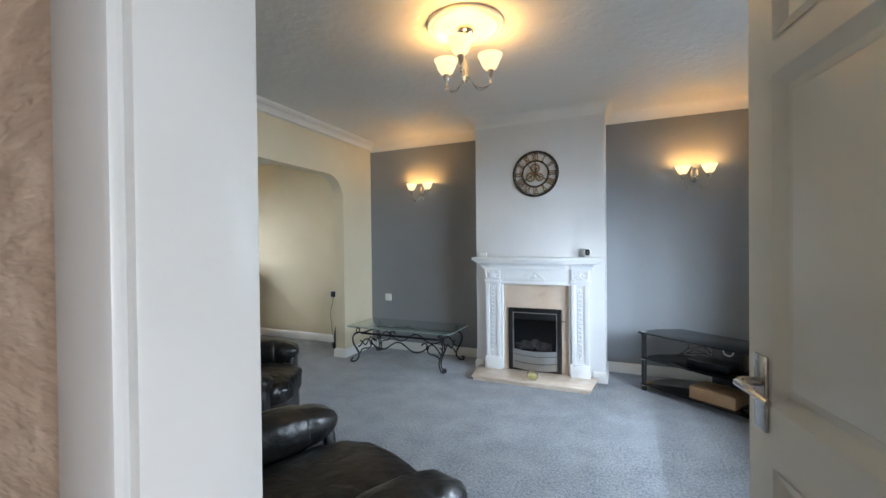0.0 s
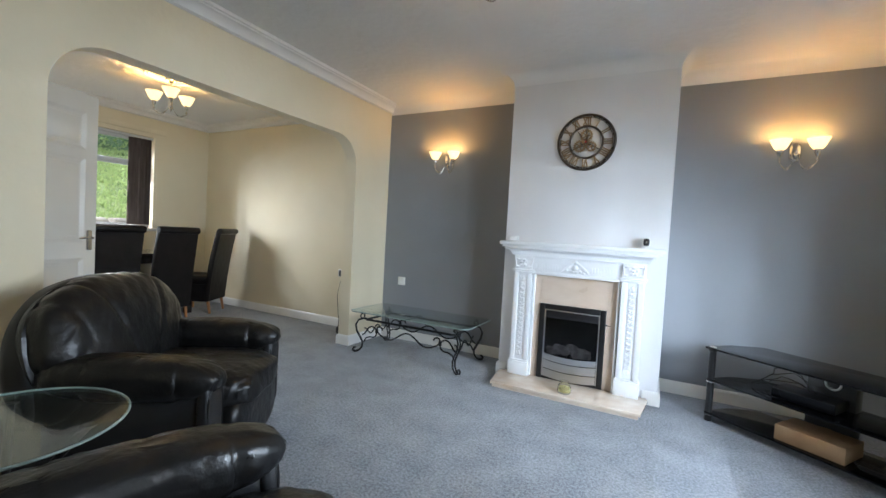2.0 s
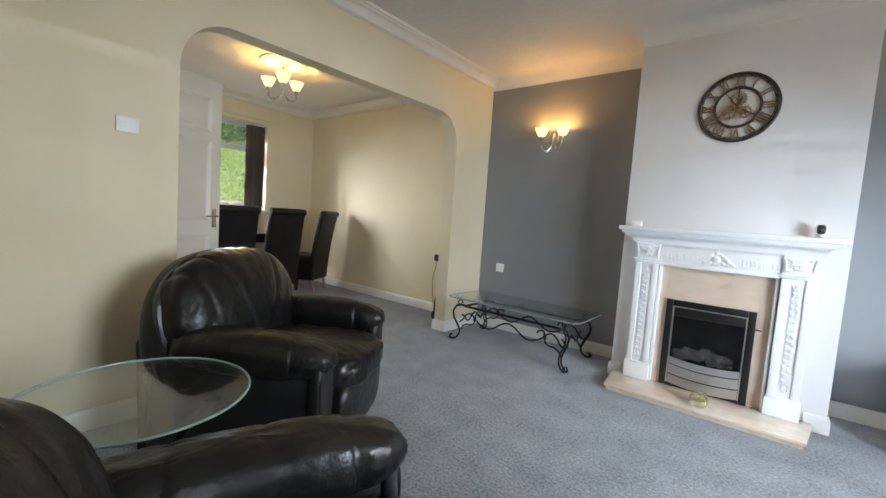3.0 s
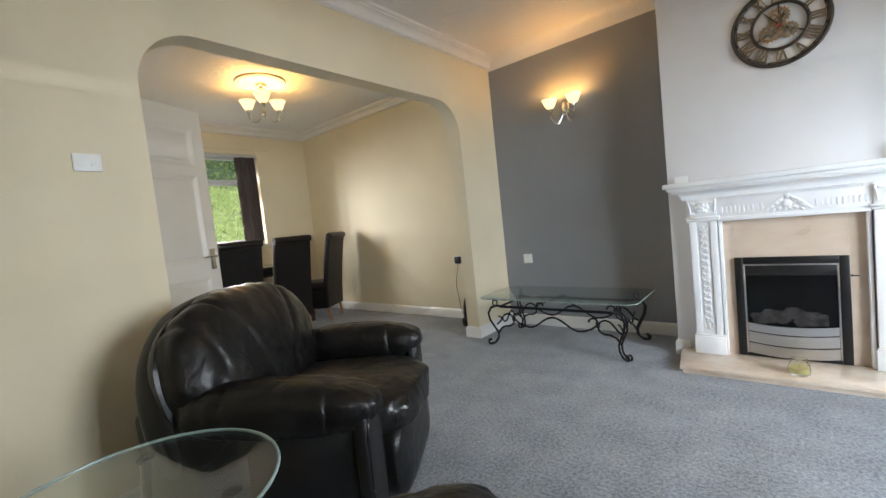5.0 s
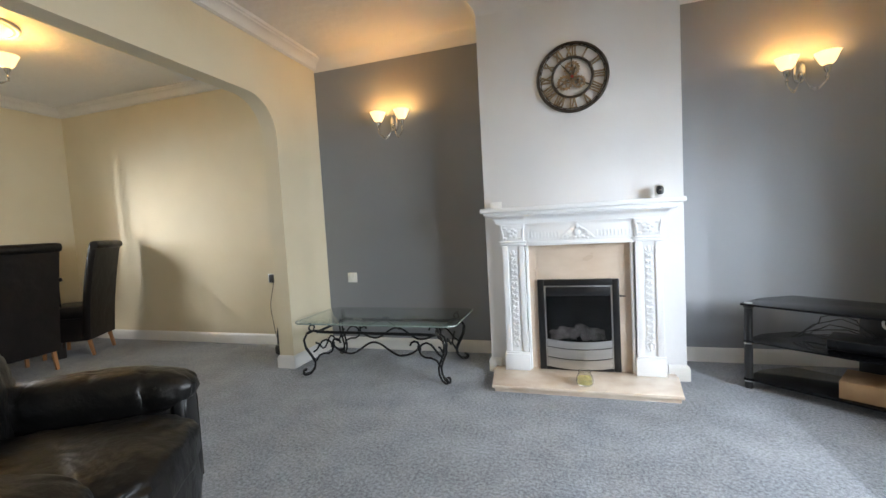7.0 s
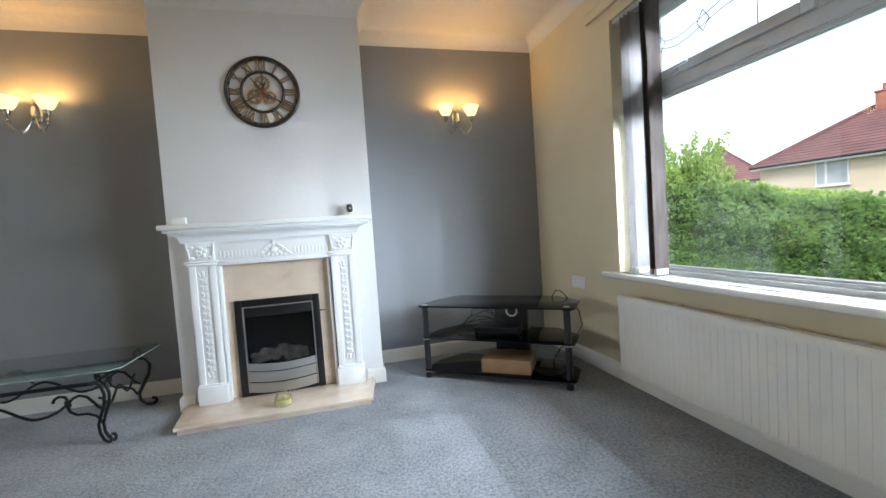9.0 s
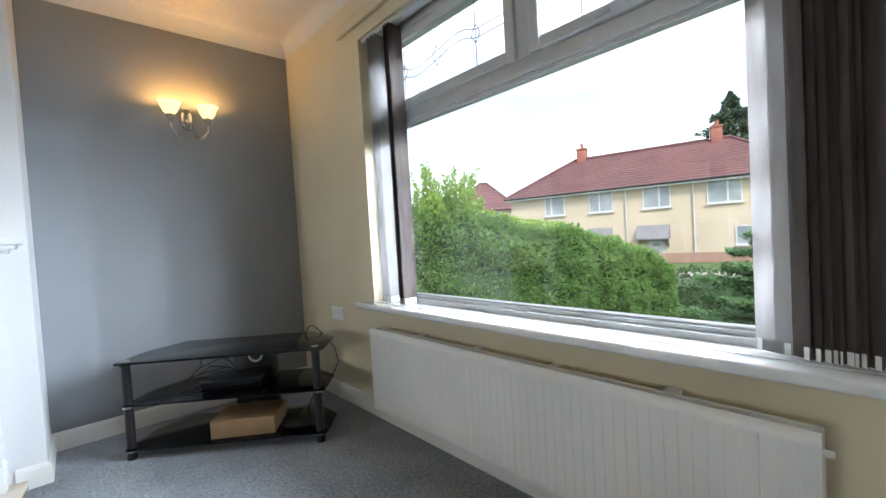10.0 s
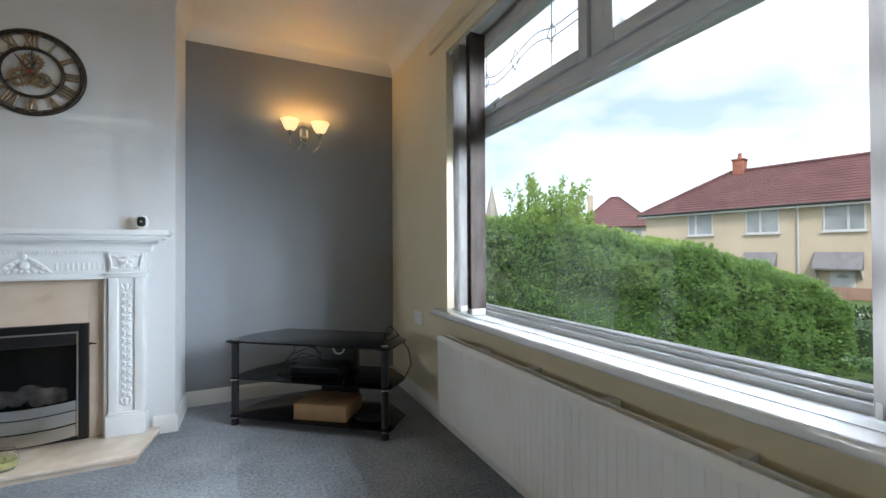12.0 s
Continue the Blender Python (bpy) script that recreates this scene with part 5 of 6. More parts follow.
# ---- corner television stand and what stands on it; local x along the front, y to the back ----
def tv_stand():
    m = pose(0.543, 3.53, 0, 0, 0, -38)
    t = new("tv_stand")
    t.matrix_basis = m
    tagged(t, "black glass corner television stand with three shelves", "tv stand")
    top = [(-0.515, -0.008), (0.497, -0.008), (0.508, 0.02), (0.512, 0.25), (0.36, 0.425), (-0.385, 0.425), (-0.495, 0.235), (-0.525, 0.012)]
    part("top_shelf", prism(bmesh.new(), top, 0.495, 0.505, "z", 0.002), BLACK_GLASS, t, "smoked black glass top")
    mid = [(x * 0.98, 0.02 + 0.92 * y) for x, y in top]
    part("middle_shelf", prism(bmesh.new(), mid, 0.276, 0.284, "z", 0.002), BLACK_GLASS, t, "black glass shelf")
    part("bottom_shelf", prism(bmesh.new(), mid, 0.05, 0.06, "z", 0.002), BLACK_GLASS, t, "black glass shelf")
    for x, y in ((-0.492, 0.04), (0.455, 0.045)):
        leg = part("leg", lathe(bmesh.new(), [(0.022, 0), (0.024, 0.01), (0.021, 0.02), (0.021, 0.475), (0.026, 0.48), (0.026, 0.494)], 20, (x, y, 0)), MATT_BLACK, t)
        part("cap", lathe(bmesh.new(), [(0.02, 0), (0.02, 0.002)], 16, (x, y, 0.5052)), STEEL, leg, "steel cap disc")
        for z in (0.265, 0.04):
            part("collar", lathe(bmesh.new(), [(0.027, 0), (0.027, 0.01)], 18, (x, y, z)), CHROME, leg)
    part("column", box(-0.075, 0.155, 0.3, 0.38, 0.0, 0.494, 0.006), MATT_BLACK, t, "matt black back column")
    ring = [(0.05 + 0.036 * math.cos(a), 0.297, 0.42 + 0.036 * math.sin(a)) for a in [2 * math.pi * i / 24 for i in range(24)]]
    part("cable_port", tube(bmesh.new(), ring, 0.006, 8, True), PLASTIC_WHITE, t, "pale round cable port")
    def on(name, x, y, z, label, category, yaw=0.0):
        o = new(name)
        o.matrix_basis = m @ pose(x, y, z, 0, 0, yaw)
        return tagged(o, label, category)
    b = on("media_box", -0.02, 0.2, 0.2845, "black set-top box on the middle glass shelf", "set-top box", 4)
    part("body", box(-0.15, 0.15, -0.09, 0.09, 0.004, 0.062, 0.004), PLASTIC_BLACK, b)
    part("front", box(-0.148, 0.148, -0.0925, -0.0895, 0.008, 0.056), BLACK_GLASS, b, "glossy front")
    for x in (-0.12, 0.12):
        part("foot", lathe(bmesh.new(), [(0.01, 0), (0.01, 0.005)], 10, (x, 0, 0)), PLASTIC_BLACK, b)
    c = on("cardboard_box", 0.05, 0.17, 0.0605, "flat closed brown cardboard box on the bottom shelf", "box", 3)
    part("body", box(-0.16, 0.16, -0.12, 0.12, 0, 0.088, 0.002), CARD, c)
    part("flap", box(-0.159, 0.159, -0.119, 0.0, 0.0885, 0.0905), CARD, c)
    part("tape", box(-0.02, 0.02, -0.1205, 0.12, 0.0907, 0.0912), CARD, c)
    r = on("cable_bundle", 0.32, 0.12, 0.0605, "loosely coiled dark cable on the bottom shelf", "cable")
    bm = bmesh.new()
    for k in range(4):
        tube(bm, [((0.055 + 0.006 * k) * math.cos(a) * 1.2, (0.03 + 0.004 * k) * math.sin(a), 0.005 + 0.006 * k + 0.003 * math.sin(3 * a)) for a in [2 * math.pi * i / 24 for i in range(24)]], 0.003, 6, True)
    part("coil", bm, IRON, r)
    w = on("cables", -0.1, 0.3, 0.2845, "tangle of thin black cables behind the set-top box", "cable")
    bm = bmesh.new()
    for k in range(6):
        pts = [(-0.22 + 0.04 * i + 0.02 * math.sin(i * 1.7 + k), 0.02 * math.cos(i + k) - 0.02 * k + 0.02, 0.01 + 0.012 * k * math.sin(math.pi * i / 9) + 0.05 * math.sin(math.pi * i / 9) * (k % 3)) for i in range(10)]
        tube(bm, pts, 0.0028, 6)
    part("cable", bm, PLASTIC_BLACK, w)


tv_stand()
aer = thing("aerial_cable", (1.29, 3.75, 0.0), "thin black cable looping down the cream wall", "cable")
part("cable", tube(bmesh.new(), [(1.0, 3.7, 0.44), (1.04, 3.66, 0.5), (1.055, 3.63, 0.545), (1.07, 3.6, 0.55), (1.1, 3.55, 0.5), (1.145, 3.5, 0.42), (1.155, 3.48, 0.33), (1.12, 3.52, 0.23), (1.05, 3.6, 0.15), (1.02, 3.66, 0.04), (1.05, 3.75, 0.004)], 0.0035, 8), PLASTIC_BLACK, aer, world_space=True)


# ---- dining room ----
def dining_chair(m, label):
    """Seat centre at the origin, facing +x."""
    t = new("dining_chair")
    t.matrix_basis = m
    tagged(t, label, "chair", "chairs round the dining table")
    bm = bmesh.new()
    blob(bm, (0, 0, 0.42), (0.225, 0.215, 0.065), 0.35, 0.3, 40, 16, lambda u: 0.015 * crumple(u, 3, 2))
    part("seat", bm, BROWN_HIDE, t)
    bm = bmesh.new()
    rows = []
    n, z0, z1 = 18, 0.16, 1.06
    # back: leaning, softly S-curved slab with a roll at the top
    for i in range(n + 1):
        s = i / n
        z = z0 + (z1 - z0) * s
        x = -0.19 - 0.05 * s - 0.08 * s * s
        h = 0.032
        w = 0.213 + 0.006 * math.sin(math.pi * s)
        rows.append([bm.verts.new((x + a * h, b * w, z)) for a, b in ((1, -0.97), (1, 0.97), (0.6, 1), (-0.6, 1), (-1, 0.97), (-1, -0.97), (-0.6, -1), (0.6, -1))])
    for a, b in zip(rows, rows[1:]):
        for j in range(8):
            bm.faces.new((a[j], a[(j + 1) % 8], b[(j + 1) % 8], b[j]))
    bm.faces.new(rows[0][::-1]), bm.faces.new(rows[-1])
    part("backrest", bm, BROWN_HIDE, t)
    part("top_roll", tube(bmesh.new(), [(-0.33, -0.217, 1.048), (-0.33, -0.2, 1.048), (-0.33, 0.2, 1.048), (-0.33, 0.217, 1.048)], [0.036, 0.04, 0.04, 0.036], 16), BROWN_HIDE, t, "rolled leather top")
    part("skirt", box(-0.2, 0.2, -0.2, 0.2, 0.15, 0.39, 0.012), BROWN_HIDE, t)
    for x, y, k in ((-0.17, -0.17, -0.05), (-0.17, 0.17, -0.05), (0.17, -0.17, 0.01), (0.17, 0.17, 0.01)):
        part("leg", tube(bmesh.new(), [(x + k, y, 0), (x + k * 0.4, y, 0.16), (x, y, 0.31)], [0.015, 0.019, 0.024], 4), ORANGE_WOOD, t, "orange-brown wooden leg")
    return t


dining_chair(pose(-5.26, 2.675, 0, 0, 0, 180), "high-backed dark brown leather dining chair, back to the archway")
dining_chair(pose(-5.26, 3.24, 0, 0, 0, 180), "high-backed dark brown leather dining chair, back to the archway")
dining_chair(pose(-5.45, 3.82, 0, 0, 0, -150), "high-backed dark brown leather dining chair at the table's end")


def dining_table():
    t = thing("dining_table", (-5.7, 2.85, 0), "dark polished wooden dining table before the window", "table")
    part("tabletop", box(-0.34, 0.34, -0.75, 0.85, 0.725, 0.76, 0.006), DARK_WOOD, t)
    part("apron", box(-0.28, 0.28, -0.68, 0.78, 0.64, 0.7245), DARK_WOOD, t)
    for x in (-0.29, 0.29):
        for y in (-0.69, 0.79):
            part("leg", prism(bmesh.new(), [(x - 0.035, y - 0.035), (x + 0.035, y - 0.035), (x + 0.035, y + 0.035), (x - 0.035, y + 0.035)], 0, 0.7245, "z", 0.005), DARK_WOOD, t)


dining_table()


def charger():
    p = thing("plug_charger", (-3.475, 4.309, 0.64), "black plug-in charger with a thin hanging cable", "charger")
    part("socket_plate", box(-0.075, 0.075, -0.009, 0, -0.043, 0.043, 0.003), PLASTIC_WHITE, p)
    part("plug", box(-0.035, 0.03, -0.05, -0.0092, -0.035, 0.04, 0.006), PLASTIC_BLACK, p)
    pts = [(0.0 - 0.05 * math.sin(math.pi * i / 12), -0.03 + 0.006 * math.sin(i), -0.03 - 0.55 * i / 12) for i in range(13)] + [(0.05, -0.05, -0.615), (0.12, -0.12, -0.63), (0.2, -0.2, -0.632)]
    part("cable", tube(bmesh.new(), pts, 0.003, 6), PLASTIC_BLACK, p)
    v = thing("hand_vacuum", (-3.245, 4.05, 0), "small dark upright vacuum with a red handle, by the pier", "vacuum cleaner")
    bm = bmesh.new()
    blob(bm, (0, 0, 0.05), (0.05, 0.06, 0.05), 0.6, 0.7, 20, 14)
    part("head", bm, PLASTIC_BLACK, v)
    part("body", lathe(bmesh.new(), [(0.034, 0.08), (0.04, 0.1), (0.036, 0.2), (0.022, 0.26), (0.012, 0.28)], 16), PLASTIC_BLACK, v)
    part("handle", tube(bmesh.new(), [(0, 0, 0.27), (0.006, 0.01, 0.33), (0.01, 0.02, 0.4)], [0.014, 0.012, 0.009], 10), PLASTIC_RED, v, "red handle")


charger()


# ---- outdoors ----
def near_z(x):
    """Ground height: level by the house, falling to the street."""
    return -0.5 - 0.9 * max(0.0, min(1.0, (x - 9) / 9))


def ground():
    bm = bmesh.new()
    xs = [-400, -60, -8, -6.5, 1.6, 3, 9, 11, 13, 15, 18, 26, 60, 150, 500]
    ys = [-500, -80, -20, 0, 10, 25, 80, 500]
    grid = [[bm.verts.new((x, y, near_z(x))) for y in ys] for x in xs]
    for a, b in zip(grid, grid[1:]):
        for j in range(len(ys) - 1):
            bm.faces.new((a[j], b[j], b[j + 1], a[j + 1]))
    structure("ground", bm, GRASS, "short green lawn falling to the street", "lawn")
    structure("road", box(13.6, 19.4, -60, 80, -1.55, -1.37), ROAD, "grey asphalt street", "road")
    structure("pavement", box(19.4, 21.2, -60, 80, -1.55, -1.29, 0.02), STONE, "pale paved footway with kerb", "pavement")


ground()


def leaf_mass(name, place, count, size, material, label, category, squash=0.6, parent=None, lean=None):
    """Thousands of small leaf blades in one mesh; place() gives a point and an outward way."""
    vs, fs = [], []
    for i in range(count):
        p, out = place()
        d = (out + Vector((random.gauss(0, 0.6), random.gauss(0, 0.6), random.gauss(0.2, 0.5)))).normalized()
        if lean:
            d = (d + lean).normalized()
        w = d.cross(Vector((random.gauss(0, 1), random.gauss(0, 1), random.gauss(0, 1)))).normalized()
        s = size * random.uniform(0.6, 1.35)
        k = len(vs)
        up = d.cross(w) * s * 0.12
        vs += [p - d * s * 0.5, p + w * s * squash * 0.5 + up, p + d * s * 0.5, p - w * s * squash * 0.5 + up]
        fs += [(k, k + 1, k + 2, k + 3)]
    me = bpy.data.meshes.new(name)
    me.from_pydata(vs, [], fs)
    me.materials.append(material)
    ob = new(name, me)
    if parent is not None:
        ob.parent = parent
        return ob
    return tagged(ob, label, category, kind="stuff")


def hedge(name, p0, p1, top, thick, base, count, size, material, label, tip_material=None, tips=0, rounded=0.0):
    """A clipped hedge along p0-p1; top(s) its height at s from 0 to 1."""
    a, b = Vector((*p0, 0)), Vector((*p1, 0))
    run = b - a
    side = Vector((-run.y, run.x, 0)).normalized()
    t = thing(name, ((a.x + b.x) / 2, (a.y + b.y) / 2, base), label, "hedge")
    inv = t.matrix_basis.inverted()
    bm = bmesh.new()
    rows = []
    n = 40
    for i in range(n + 1):
        s = i / n
        c = a + run * s
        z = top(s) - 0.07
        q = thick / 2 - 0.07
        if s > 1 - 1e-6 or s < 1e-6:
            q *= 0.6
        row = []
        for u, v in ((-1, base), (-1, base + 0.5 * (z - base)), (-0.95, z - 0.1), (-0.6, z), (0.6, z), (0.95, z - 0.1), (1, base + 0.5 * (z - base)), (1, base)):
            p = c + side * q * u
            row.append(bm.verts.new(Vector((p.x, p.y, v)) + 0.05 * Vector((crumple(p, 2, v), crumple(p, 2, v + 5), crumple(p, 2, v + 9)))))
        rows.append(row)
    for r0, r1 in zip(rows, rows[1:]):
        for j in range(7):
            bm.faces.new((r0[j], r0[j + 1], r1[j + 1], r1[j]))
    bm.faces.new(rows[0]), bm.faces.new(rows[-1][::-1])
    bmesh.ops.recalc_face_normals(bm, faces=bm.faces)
    # Solid dark hull: the shade between the leaves is put into its colour.
    part("hedge_core", bm, LEAF_DARK_AND_SHADE, t, "dark inner hull, the shade among twigs and leaves put into its colour", True)
    def place():
        s = random.random()
        c = a + run * s
        z1 = top(s)
        f = random.random()
        height = z1 - base
        if f < 0.3:
            u = random.uniform(-1, 1)
            p, out = c + side * u * thick / 2 + Vector((0, 0, z1)), Vector((0, 0, 1))
        elif f < 0.92:
            u = 1 if random.random() < 0.9 else -1
            p, out = c + side * u * thick / 2 + Vector((0, 0, base + height * random.random())), side * u
        else:
            end = 0 if random.random() < 0.8 else 1
            p, out = a + run * end + side * random.uniform(-1, 1) * thick / 2 + Vector((0, 0, base + (top(end) - base) * random.random())), run.normalized() * (1 if end else -1)
        bulge = 0.13 * crumple(p, 2.3, 1.0) + 0.1 * crumple(p, 6.0, 2.0)
        p = p + out * (bulge + random.uniform(-0.07, 0.04))
        return inv @ p, out
    leaf_mass("leaves", place, count, size, material, "", "", 0.6, t)
    if tips:
        def tip_place():
            p, out = place()
            s = random.random()
            c = a + run * s + side * random.uniform(-1, 0.6) * thick / 2
            z = top(s) + random.uniform(-0.05, 0.09)
            return inv @ Vector((c.x, c.y, z)), Vector((0, 0, 1))
        leaf_mass("young_leaves", tip_place, tips, size, tip_material, "", "", 0.6, t)
    return t


HEDGE_A, HEDGE_B = Vector((7.0, 3.95)), Vector((1.9, 5.6))


def hedge_top(s):
    """Height of the privet hedge: low and rounded at the street end, rising towards the house."""
    knots = ((0.0, 0.3), (0.05, 0.47), (0.1, 0.63), (0.2, 0.8), (0.3, 0.95), (0.4, 1.08), (0.5, 1.17), (0.62, 1.28), (0.75, 1.34), (1.0, 1.36))
    for (a, u), (b, v) in zip(knots, knots[1:]):
        if s <= b:
            return u + (v - u) * (s - a) / (b - a) + 0.025 * math.sin(23 * s)
    return knots[-1][1]


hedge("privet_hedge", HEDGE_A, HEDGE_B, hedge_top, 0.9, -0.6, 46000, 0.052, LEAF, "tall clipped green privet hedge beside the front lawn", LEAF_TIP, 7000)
hedge("boundary_hedge", (9.6, -2.5), (7.2, 4.1), lambda s: 0.2 + 0.06 * math.sin(7 * s), 0.7, -0.8, 14000, 0.05, LEAF_DARK_AND_SHADE, "low dark hedge along the street side")


def sprigs():
    t = thing("hedge_sprigs", (3.5, 5.1, 1.1), "unclipped leafy shoots standing up from the hedge", "shoots")
    inv = t.matrix_basis.inverted()
    stems = bmesh.new()
    spots = []
    for k in range(110):
        s = random.gauss(0.7, 0.07) if k < 80 else random.uniform(0.2, 0.98)
        c = HEDGE_A.lerp(HEDGE_B, s)
        x, y = c.x + random.uniform(-0.15, 0.15), c.y + random.uniform(-0.4, 0.3)
        h = 0.1 + 0.66 * math.exp(-((s - 0.69) / 0.07) ** 2) * random.uniform(0.25, 1.0) + 0.1 * random.random()
        lean = Vector((random.gauss(0, 0.12), random.gauss(0, 0.12), 1))
        z = hedge_top(min(1.0, max(0.0, s))) - 0.12
        pts = [inv @ (Vector((x, y, z)) + lean * h * i / 4) for i in range(5)]
        tube(stems, pts, [0.006, 0.005, 0.004, 0.003, 0.0015], 5)
        spots.append((pts[0], pts[-1]))
    part("stems", stems, TWIG, t)
    def place():
        a, b = random.choice(spots)
        spread = 0.028
        return a.lerp(b, random.random() ** 0.8) + Vector((random.gauss(0, spread), random.gauss(0, spread), 0)), Vector((random.gauss(0, 1), random.gauss(0, 1), 0.6)).normalized()
    leaf_mass("leaves", place, 12000, 0.048, LEAF_TIP, "", "", 0.5, t)


sprigs()


def conifer_shrub(at, label):
    t = thing("conifer_shrub", at, label, "shrub")
    wood = bmesh.new()
    tube(wood, [(0, 0, 0), (0.02, 0.01, 0.5), (0.05, 0, 1.2), (0.06, 0.02, 1.7)], [0.05, 0.04, 0.025, 0.01], 8)
    segs = []
    for k in range(52):
        z = 0.05 + 1.45 * k / 52
        w = k * 2.4
        length = (1.45 - 0.62 * z) * random.uniform(0.7, 1.1)
        d = Vector((math.cos(w), math.sin(w), 0))
        pts = [Vector((0.03, 0, z)) + d * length * s + Vector((0, 0, 0.42 * length * s - 0.22 * s * s)) for s in (0, 0.25, 0.5, 0.75, 1)]
        tube(wood, pts, [0.014, 0.011, 0.008, 0.005, 0.002], 5)
        segs.append((pts, d))
        for q in range(6):
            s = 0.3 + 0.11 * q
            c = pts[0].lerp(pts[-1], s) + Vector((0, 0, 0.02))
            for sd in (-1, 1):
                e = (d * 0.75 + Vector((-d.y, d.x, 0)) * sd * 0.75 + Vector((0, 0, 0.12)))
                l2 = 0.34 * (1.1 - s) + 0.08
                segs.append(([c, c + e * l2 * 0.5, c + e * l2], e.normalized()))
    part("trunk", wood, TWIG, t)
    def place():
        pts, d = random.choice(segs)
        i = random.randrange(len(pts) - 1)
        p = pts[i].lerp(pts[i + 1], random.random())
        return p + Vector((random.gauss(0, 0.01), random.gauss(0, 0.01), random.gauss(0.005, 0.012))), (d + Vector((random.gauss(0, 0.5), random.gauss(0, 0.5), 0.1))).normalized()
    leaf_mass("needles", place, 75000, 0.075, NEEDLE, "", "", 0.22, t)


conifer_shrub((5.05, 1.68, -0.55), "spreading green conifer shrub with tiered branches, on the lawn")


def far_tree(at, h, r, label):
    t = thing("conifer_tree", at, label, "tree")
    part("trunk", tube(bmesh.new(), [(0, 0, 0), (0.05, 0, h * 0.5), (0, 0, h * 0.98)], [0.3, 0.2, 0.03], 8), TWIG, t)
    def place():
        s = random.random() ** 0.7
        z = h * (1 - 0.85 * s)
        w = random.random() * 2 * math.pi
        rr = r * s * random.uniform(0.55, 1.05) * (0.8 + 0.25 * math.sin(z * 5) + 0.2 * math.sin(w * 5 + z))
        return Vector((rr * math.cos(w), rr * math.sin(w), z)), Vector((math.cos(w), math.sin(w), -0.25))
    leaf_mass("crown", place, 15000, 0.5, FIR, "", "", 0.4, t)


far_tree((43.6, 10.7, -1.4), 13.6, 7.6, "dark green conifer rising behind the house roof")


def hip_roof(t, L, D, eave, ridge, u0, u1, over, material):
    """Hipped roof in stepped tile courses."""
    bm = bmesh.new()
    n = 16
    a = [(-over, -over), (L + over, -over), (L + over, D + over), (-over, D + over)]
    b = [(u0, D / 2), (u1, D / 2), (u1, D / 2), (u0, D / 2)]
    def at(s, z):
        return [Vector((p[0] + (q[0] - p[0]) * s, p[1] + (q[1] - p[1]) * s, eave + (ridge - eave) * s + z)) for p, q in zip(a, b)]
    for i in range(n):
        lo, hi = at(i / n, 0.06), at((i + 1) / n, 0.0)
        foot = at(i / n, -0.02)
        for j in range(4):
            k = (j + 1) % 4
            q = [bm.verts.new(v) for v in (lo[j], lo[k], hi[k], hi[j])]
            bm.faces.new(q)
            q2 = [bm.verts.new(v) for v in (foot[j], foot[k], lo[k], lo[j])]
            bm.faces.new(q2)
    bm.faces.new([bm.verts.new(v) for v in at(0, -0.05)][::-1])
    bmesh.ops.remove_doubles(bm, verts=bm.verts, dist=0.002)
    roof = part("roof", bm, material, t, "dark red concrete tiles in courses")
    for j in range(4):
        tube_bm = tube(bmesh.new(), [at(0, 0.06)[j], at(1, 0.08)[j]], 0.09, 6)
        part("hip_tiles", tube_bm, material, roof)
    part("ridge_tiles", tube(bmesh.new(), [at(1, 0.05)[0], at(1, 0.05)[1]], 0.11, 8), material, roof)
    return roof


def house_window(t, u0, u1, z0, z1, split=0.5):
    w = part("window", bx(bx(bx(bx(bmesh.new(), u0, u0 + 0.07, -0.03, 0.05, z0, z1), u1 - 0.07, u1, -0.03, 0.05, z0, z1), u0 + 0.07, u1 - 0.07, -0.03, 0.05, z0, z0 + 0.07), u0 + 0.07, u1 - 0.07, -0.03, 0.05, z1 - 0.07, z1), UPVC, t, "white framed window")
    c = u0 + (u1 - u0) * split
    part("mullion", box(c - 0.05, c + 0.05, -0.035, 0.05, z0 + 0.07, z1 - 0.07), UPVC, w)
    for a, b in ((u0 + 0.07, c - 0.05), (c + 0.05, u1 - 0.07)):
        part("pane", box(a, b, 0.0, 0.02, z0 + 0.07, z1 - 0.07), HOUSE_GLASS, w)
    part("sill", box(u0 - 0.08, u1 + 0.08, -0.1, 0.03, z0 - 0.08, z0 - 0.002), UPVC, w)


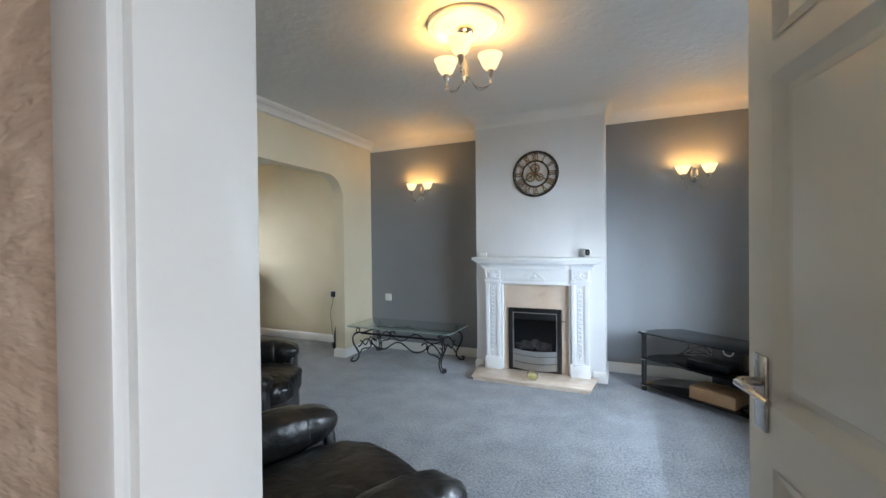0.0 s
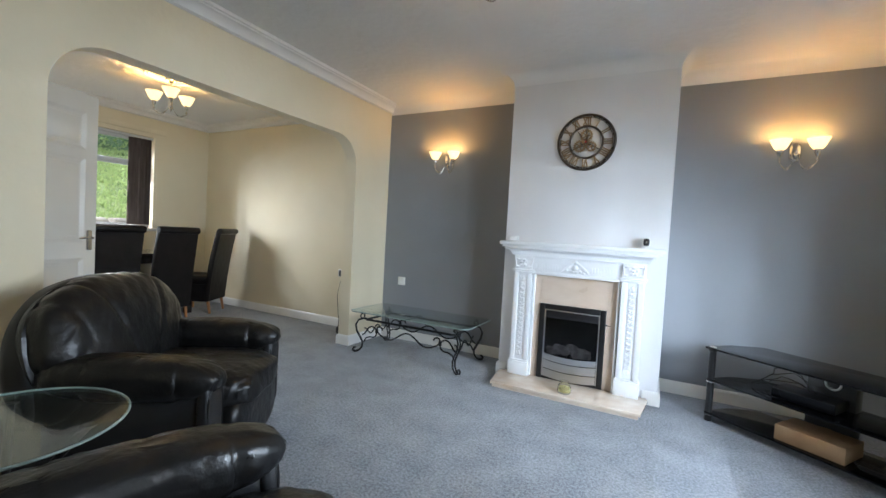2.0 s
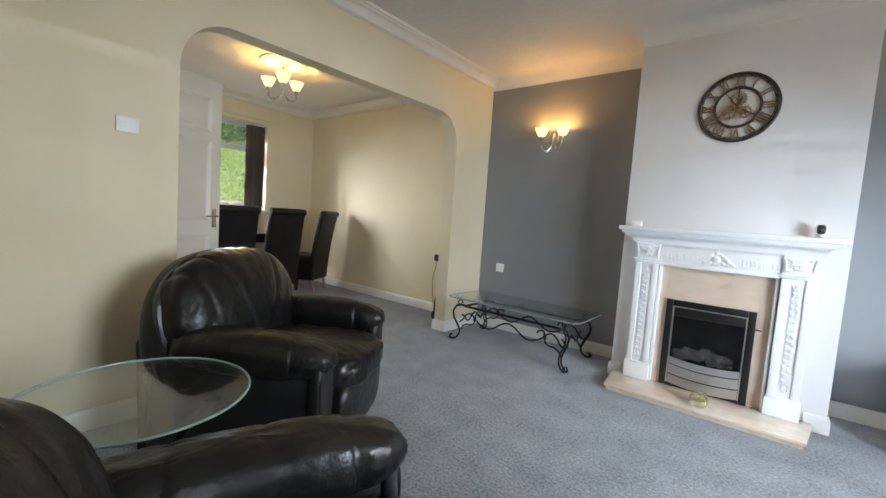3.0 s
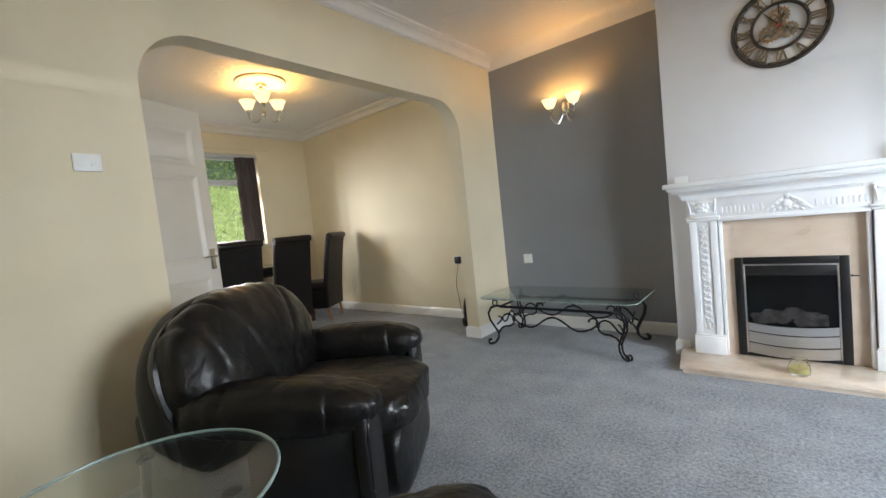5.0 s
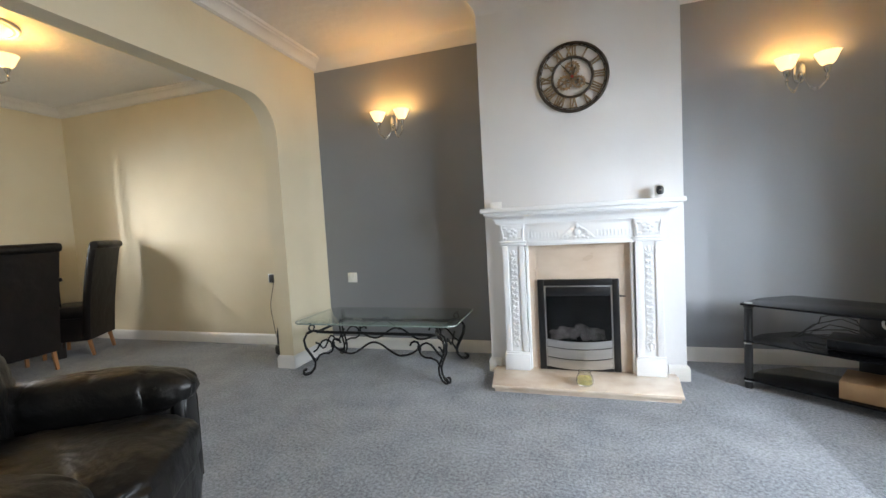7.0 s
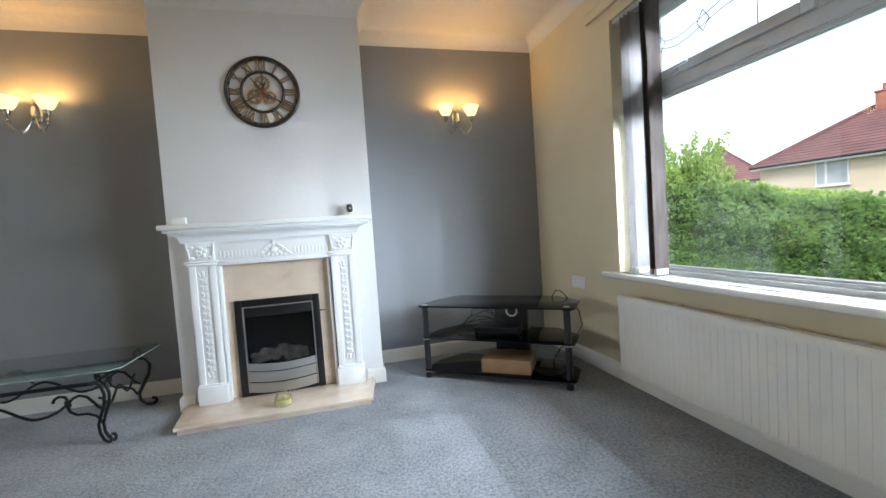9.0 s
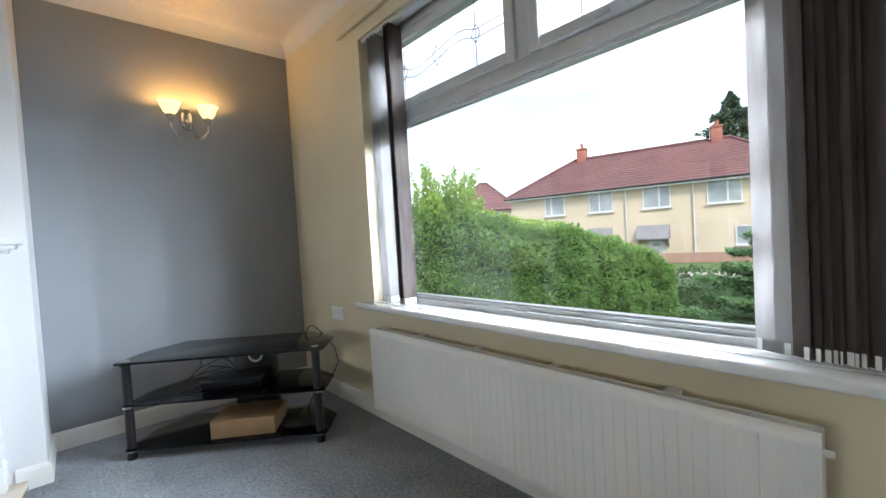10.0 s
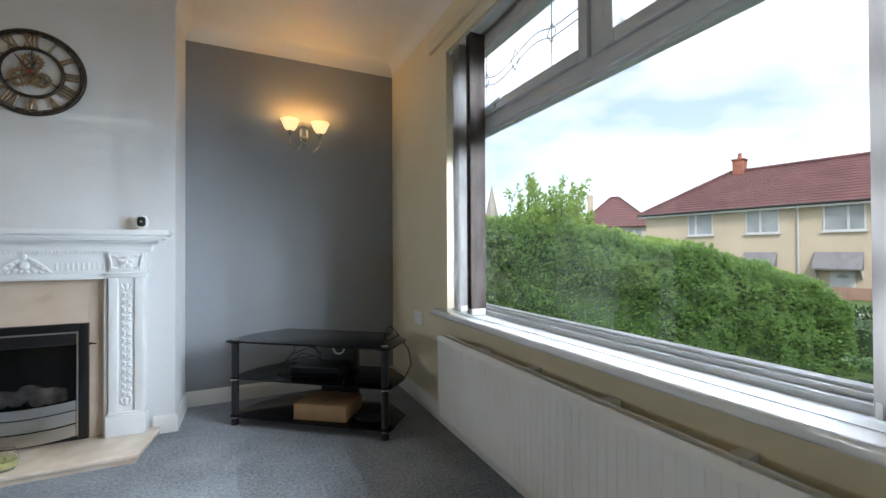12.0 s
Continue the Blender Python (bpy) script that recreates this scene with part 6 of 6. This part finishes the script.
def house():
    t = new("house")
    t.matrix_basis = pose(26, 21.6, -1.4, 0, 0, -77.35)
    tagged(t, "two-storey buff rendered terrace with a red hipped roof", "house")
    L, D, eave, ridge = 18.0, 7.8, 4.98, 7.9
    part("wall", box(0, L, 0.02, D, 0, eave, 0.0), RENDERED, t, "buff pebble-dashed render")
    roof = hip_roof(t, L, D, eave, ridge, 4.1, 14.3, 0.4, ROOF)
    part("gutter", tube(bmesh.new(), [(-0.4, -0.42, eave - 0.02), (L + 0.4, -0.42, eave - 0.02)], 0.07, 6), PLASTIC_BLACK, roof)
    part("fascia", box(-0.35, L + 0.35, -0.36, -0.32, eave - 0.2, eave - 0.01), UPVC, roof)
    for u0, u1, split in ((2.78, 4.26, 0.33), (6.0, 7.62, 0.45), (9.48, 11.1, 0.6), (13.05, 14.8, 0.6)):
        house_window(t, u0, u1, 3.46, 4.86, split)
    for u0, u1 in ((2.3, 4.4), (14.4, 16.6)):
        house_window(t, u0, u1, 0.9, 2.05, 0.5)
    for u0, u1 in ((5.9, 7.5), (9.1, 11.0)):
        c = (u0 + u1) / 2
        can = part("canopy", prism(bmesh.new(), [(-0.75, 1.5), (0.02, 2.35), (0.02, 1.45), (-0.75, 1.42)], u0, u1, "x"), SLATE, t, "grey slated porch canopy")
        for u in (u0 + 0.05, u1 - 0.1):
            part("bracket", prism(bmesh.new(), [(-0.6, 1.42), (0.02, 1.42), (0.02, 0.9)], u, u + 0.06, "x"), UPVC, can)
        d = part("door", box(c - 0.48 + 0.15, c + 0.48 + 0.15, -0.02, 0.05, 0.02, 1.4, 0.01), UPVC, t, "white front door")
        fan = [(c + 0.15 + 0.25 * math.cos(w), 0.98 + 0.22 * math.sin(w)) for w in [math.pi * i / 10 for i in range(11)]]
        part("fanlight", prism(bmesh.new(), fan, -0.026, -0.018, "y"), HOUSE_GLASS, d, "half-round fanlight")
    for u in (8.45, 12.35):
        part("downpipe", tube(bmesh.new(), [(u, -0.4, eave - 0.05), (u, -0.08, eave - 0.4), (u, -0.06, 0)], 0.045, 6), UPVC, t)
    for u in (4.6, 13.6):
        ch = part("chimney", box(u - 0.32, u + 0.32, D / 2 - 0.4, D / 2 + 0.4, ridge - 0.5, ridge + 0.75, 0.01), BRICK, t, "red brick chimney stack")
        part("cap", box(u - 0.38, u + 0.38, D / 2 - 0.46, D / 2 + 0.46, ridge + 0.752, ridge + 0.85, 0.01), BRICK, ch)
        part("pot", lathe(bmesh.new(), [(0.13, 0), (0.12, 0.3), (0.14, 0.4)], 12, (u, D / 2, ridge + 0.852)), BRICK, ch, "terracotta pot")
    a = part("aerial", tube(bmesh.new(), [(13.2, 3.6, ridge), (13.2, 3.6, ridge + 2.0)], 0.02, 5), STEEL, t, "thin television aerial")
    f = new("front_fence")
    f.matrix_basis = pose(24.2, 20.5, -1.4, 0, 0, -77.35)
    tagged(f, "low reddish wooden panel fence before the house", "fence")
    for k in range(9):
        part("fence_panel", box(6.2 + 1.3 * k, 7.4 + 1.3 * k, 0, 0.05, 0.04, 0.62), FENCE_WOOD, f)
        part("post", box(6.1 + 1.3 * k, 6.2 + 1.3 * k, -0.02, 0.07, 0, 0.66), FENCE_WOOD, f)


house()


def far_house():
    t = new("house")
    t.matrix_basis = pose(31.3, 33.6, -1.4, 0, 0, -47.7)
    tagged(t, "distant buff house with a red hipped roof", "house")
    part("wall", box(0, 6.6, 0.02, 6.6, 0, 4.95), RENDERED, t)
    hip_roof(t, 6.6, 6.6, 4.95, 8.25, 2.9, 3.7, 0.4, ROOF)
    for u in (0.8, 4.3):
        house_window(t, u, u + 1.5, 3.4, 4.7)
    part("chimney", box(0.5, 1.1, 3, 3.7, 5.2, 8.7), RENDERED, t, "buff rendered chimney stack")
    s = thing("church_spire", (58.4, 94.5, -1.4), "grey stone church spire in the distance", "church")
    part("tower", box(-2, 2, -2, 2, 0, 10), STONE, s)
    part("spire", lathe(bmesh.new(), [(2.2, 10), (0.05, 20.4)], 8), STONE, s)


far_house()


def back_garden():
    # grassy bank that climbs away from the house, with trees along its top
    bm = bmesh.new()
    rows = [[bm.verts.new((-8.5 - 0.5 * i, -3 + 0.5 * k, 0.55 + 0.22 * i + 0.12 * crumple((i * 0.4, k * 0.4, 0), 1.0, 3))) for k in range(29)] for i in range(13)]
    for a, b in zip(rows, rows[1:]):
        for k in range(28):
            bm.faces.new((a[k], b[k], b[k + 1], a[k + 1]))
    for k in range(28):
        a, b = rows[0][k], rows[0][k + 1]
        bm.faces.new((bm.verts.new((a.co.x, a.co.y, -0.5)), a, b, bm.verts.new((b.co.x, b.co.y, -0.5))))
    bmesh.ops.recalc_face_normals(bm, faces=bm.faces)
    structure("ground_bank", bm, BANK, "steep overgrown grassy bank behind the house", "bank")
    def on_bank():
        x, y = random.uniform(0, 6), random.uniform(-1, 9)
        return Vector((-8.5 - x, y, 0.6 + 0.44 * x + 0.25 * max(0, crumple((x, y, 0), 1.3, 5)))), Vector((0.3, 0, 0.9))
    leaf_mass("bank_grass", on_bank, 16000, 0.12, GARDEN_LEAF, "bright green weeds and long grass on the bank", "grass", 0.4)
    hedge("garden_hedge", (-14.6, 9.0), (-14.6, -3.0), lambda s: 4.0 + 0.6 * math.sin(9 * s) + 0.4 * math.sin(31 * s), 1.4, 2.6, 9000, 0.13, GARDEN_LEAF, "overgrown bright green hedge on top of the bank")
    t = thing("garden_wall", (-8.3, 3.4, -0.5), "low rough stone garden wall below the grassy bank", "wall")
    for r in range(7):
        for k in range(14):
            bm = bmesh.new()
            blob(bm, (random.uniform(-0.02, 0.02), -2.2 + 0.33 * k + 0.16 * (r % 2), 0.12 + 0.235 * r), (0.14, 0.155, 0.11), 0.5, 0.5, 10, 7, lambda u: 0.12 * crumple(u, 2, r + 3 * k))
            part("stone", bm, STONE, t)


back_garden()
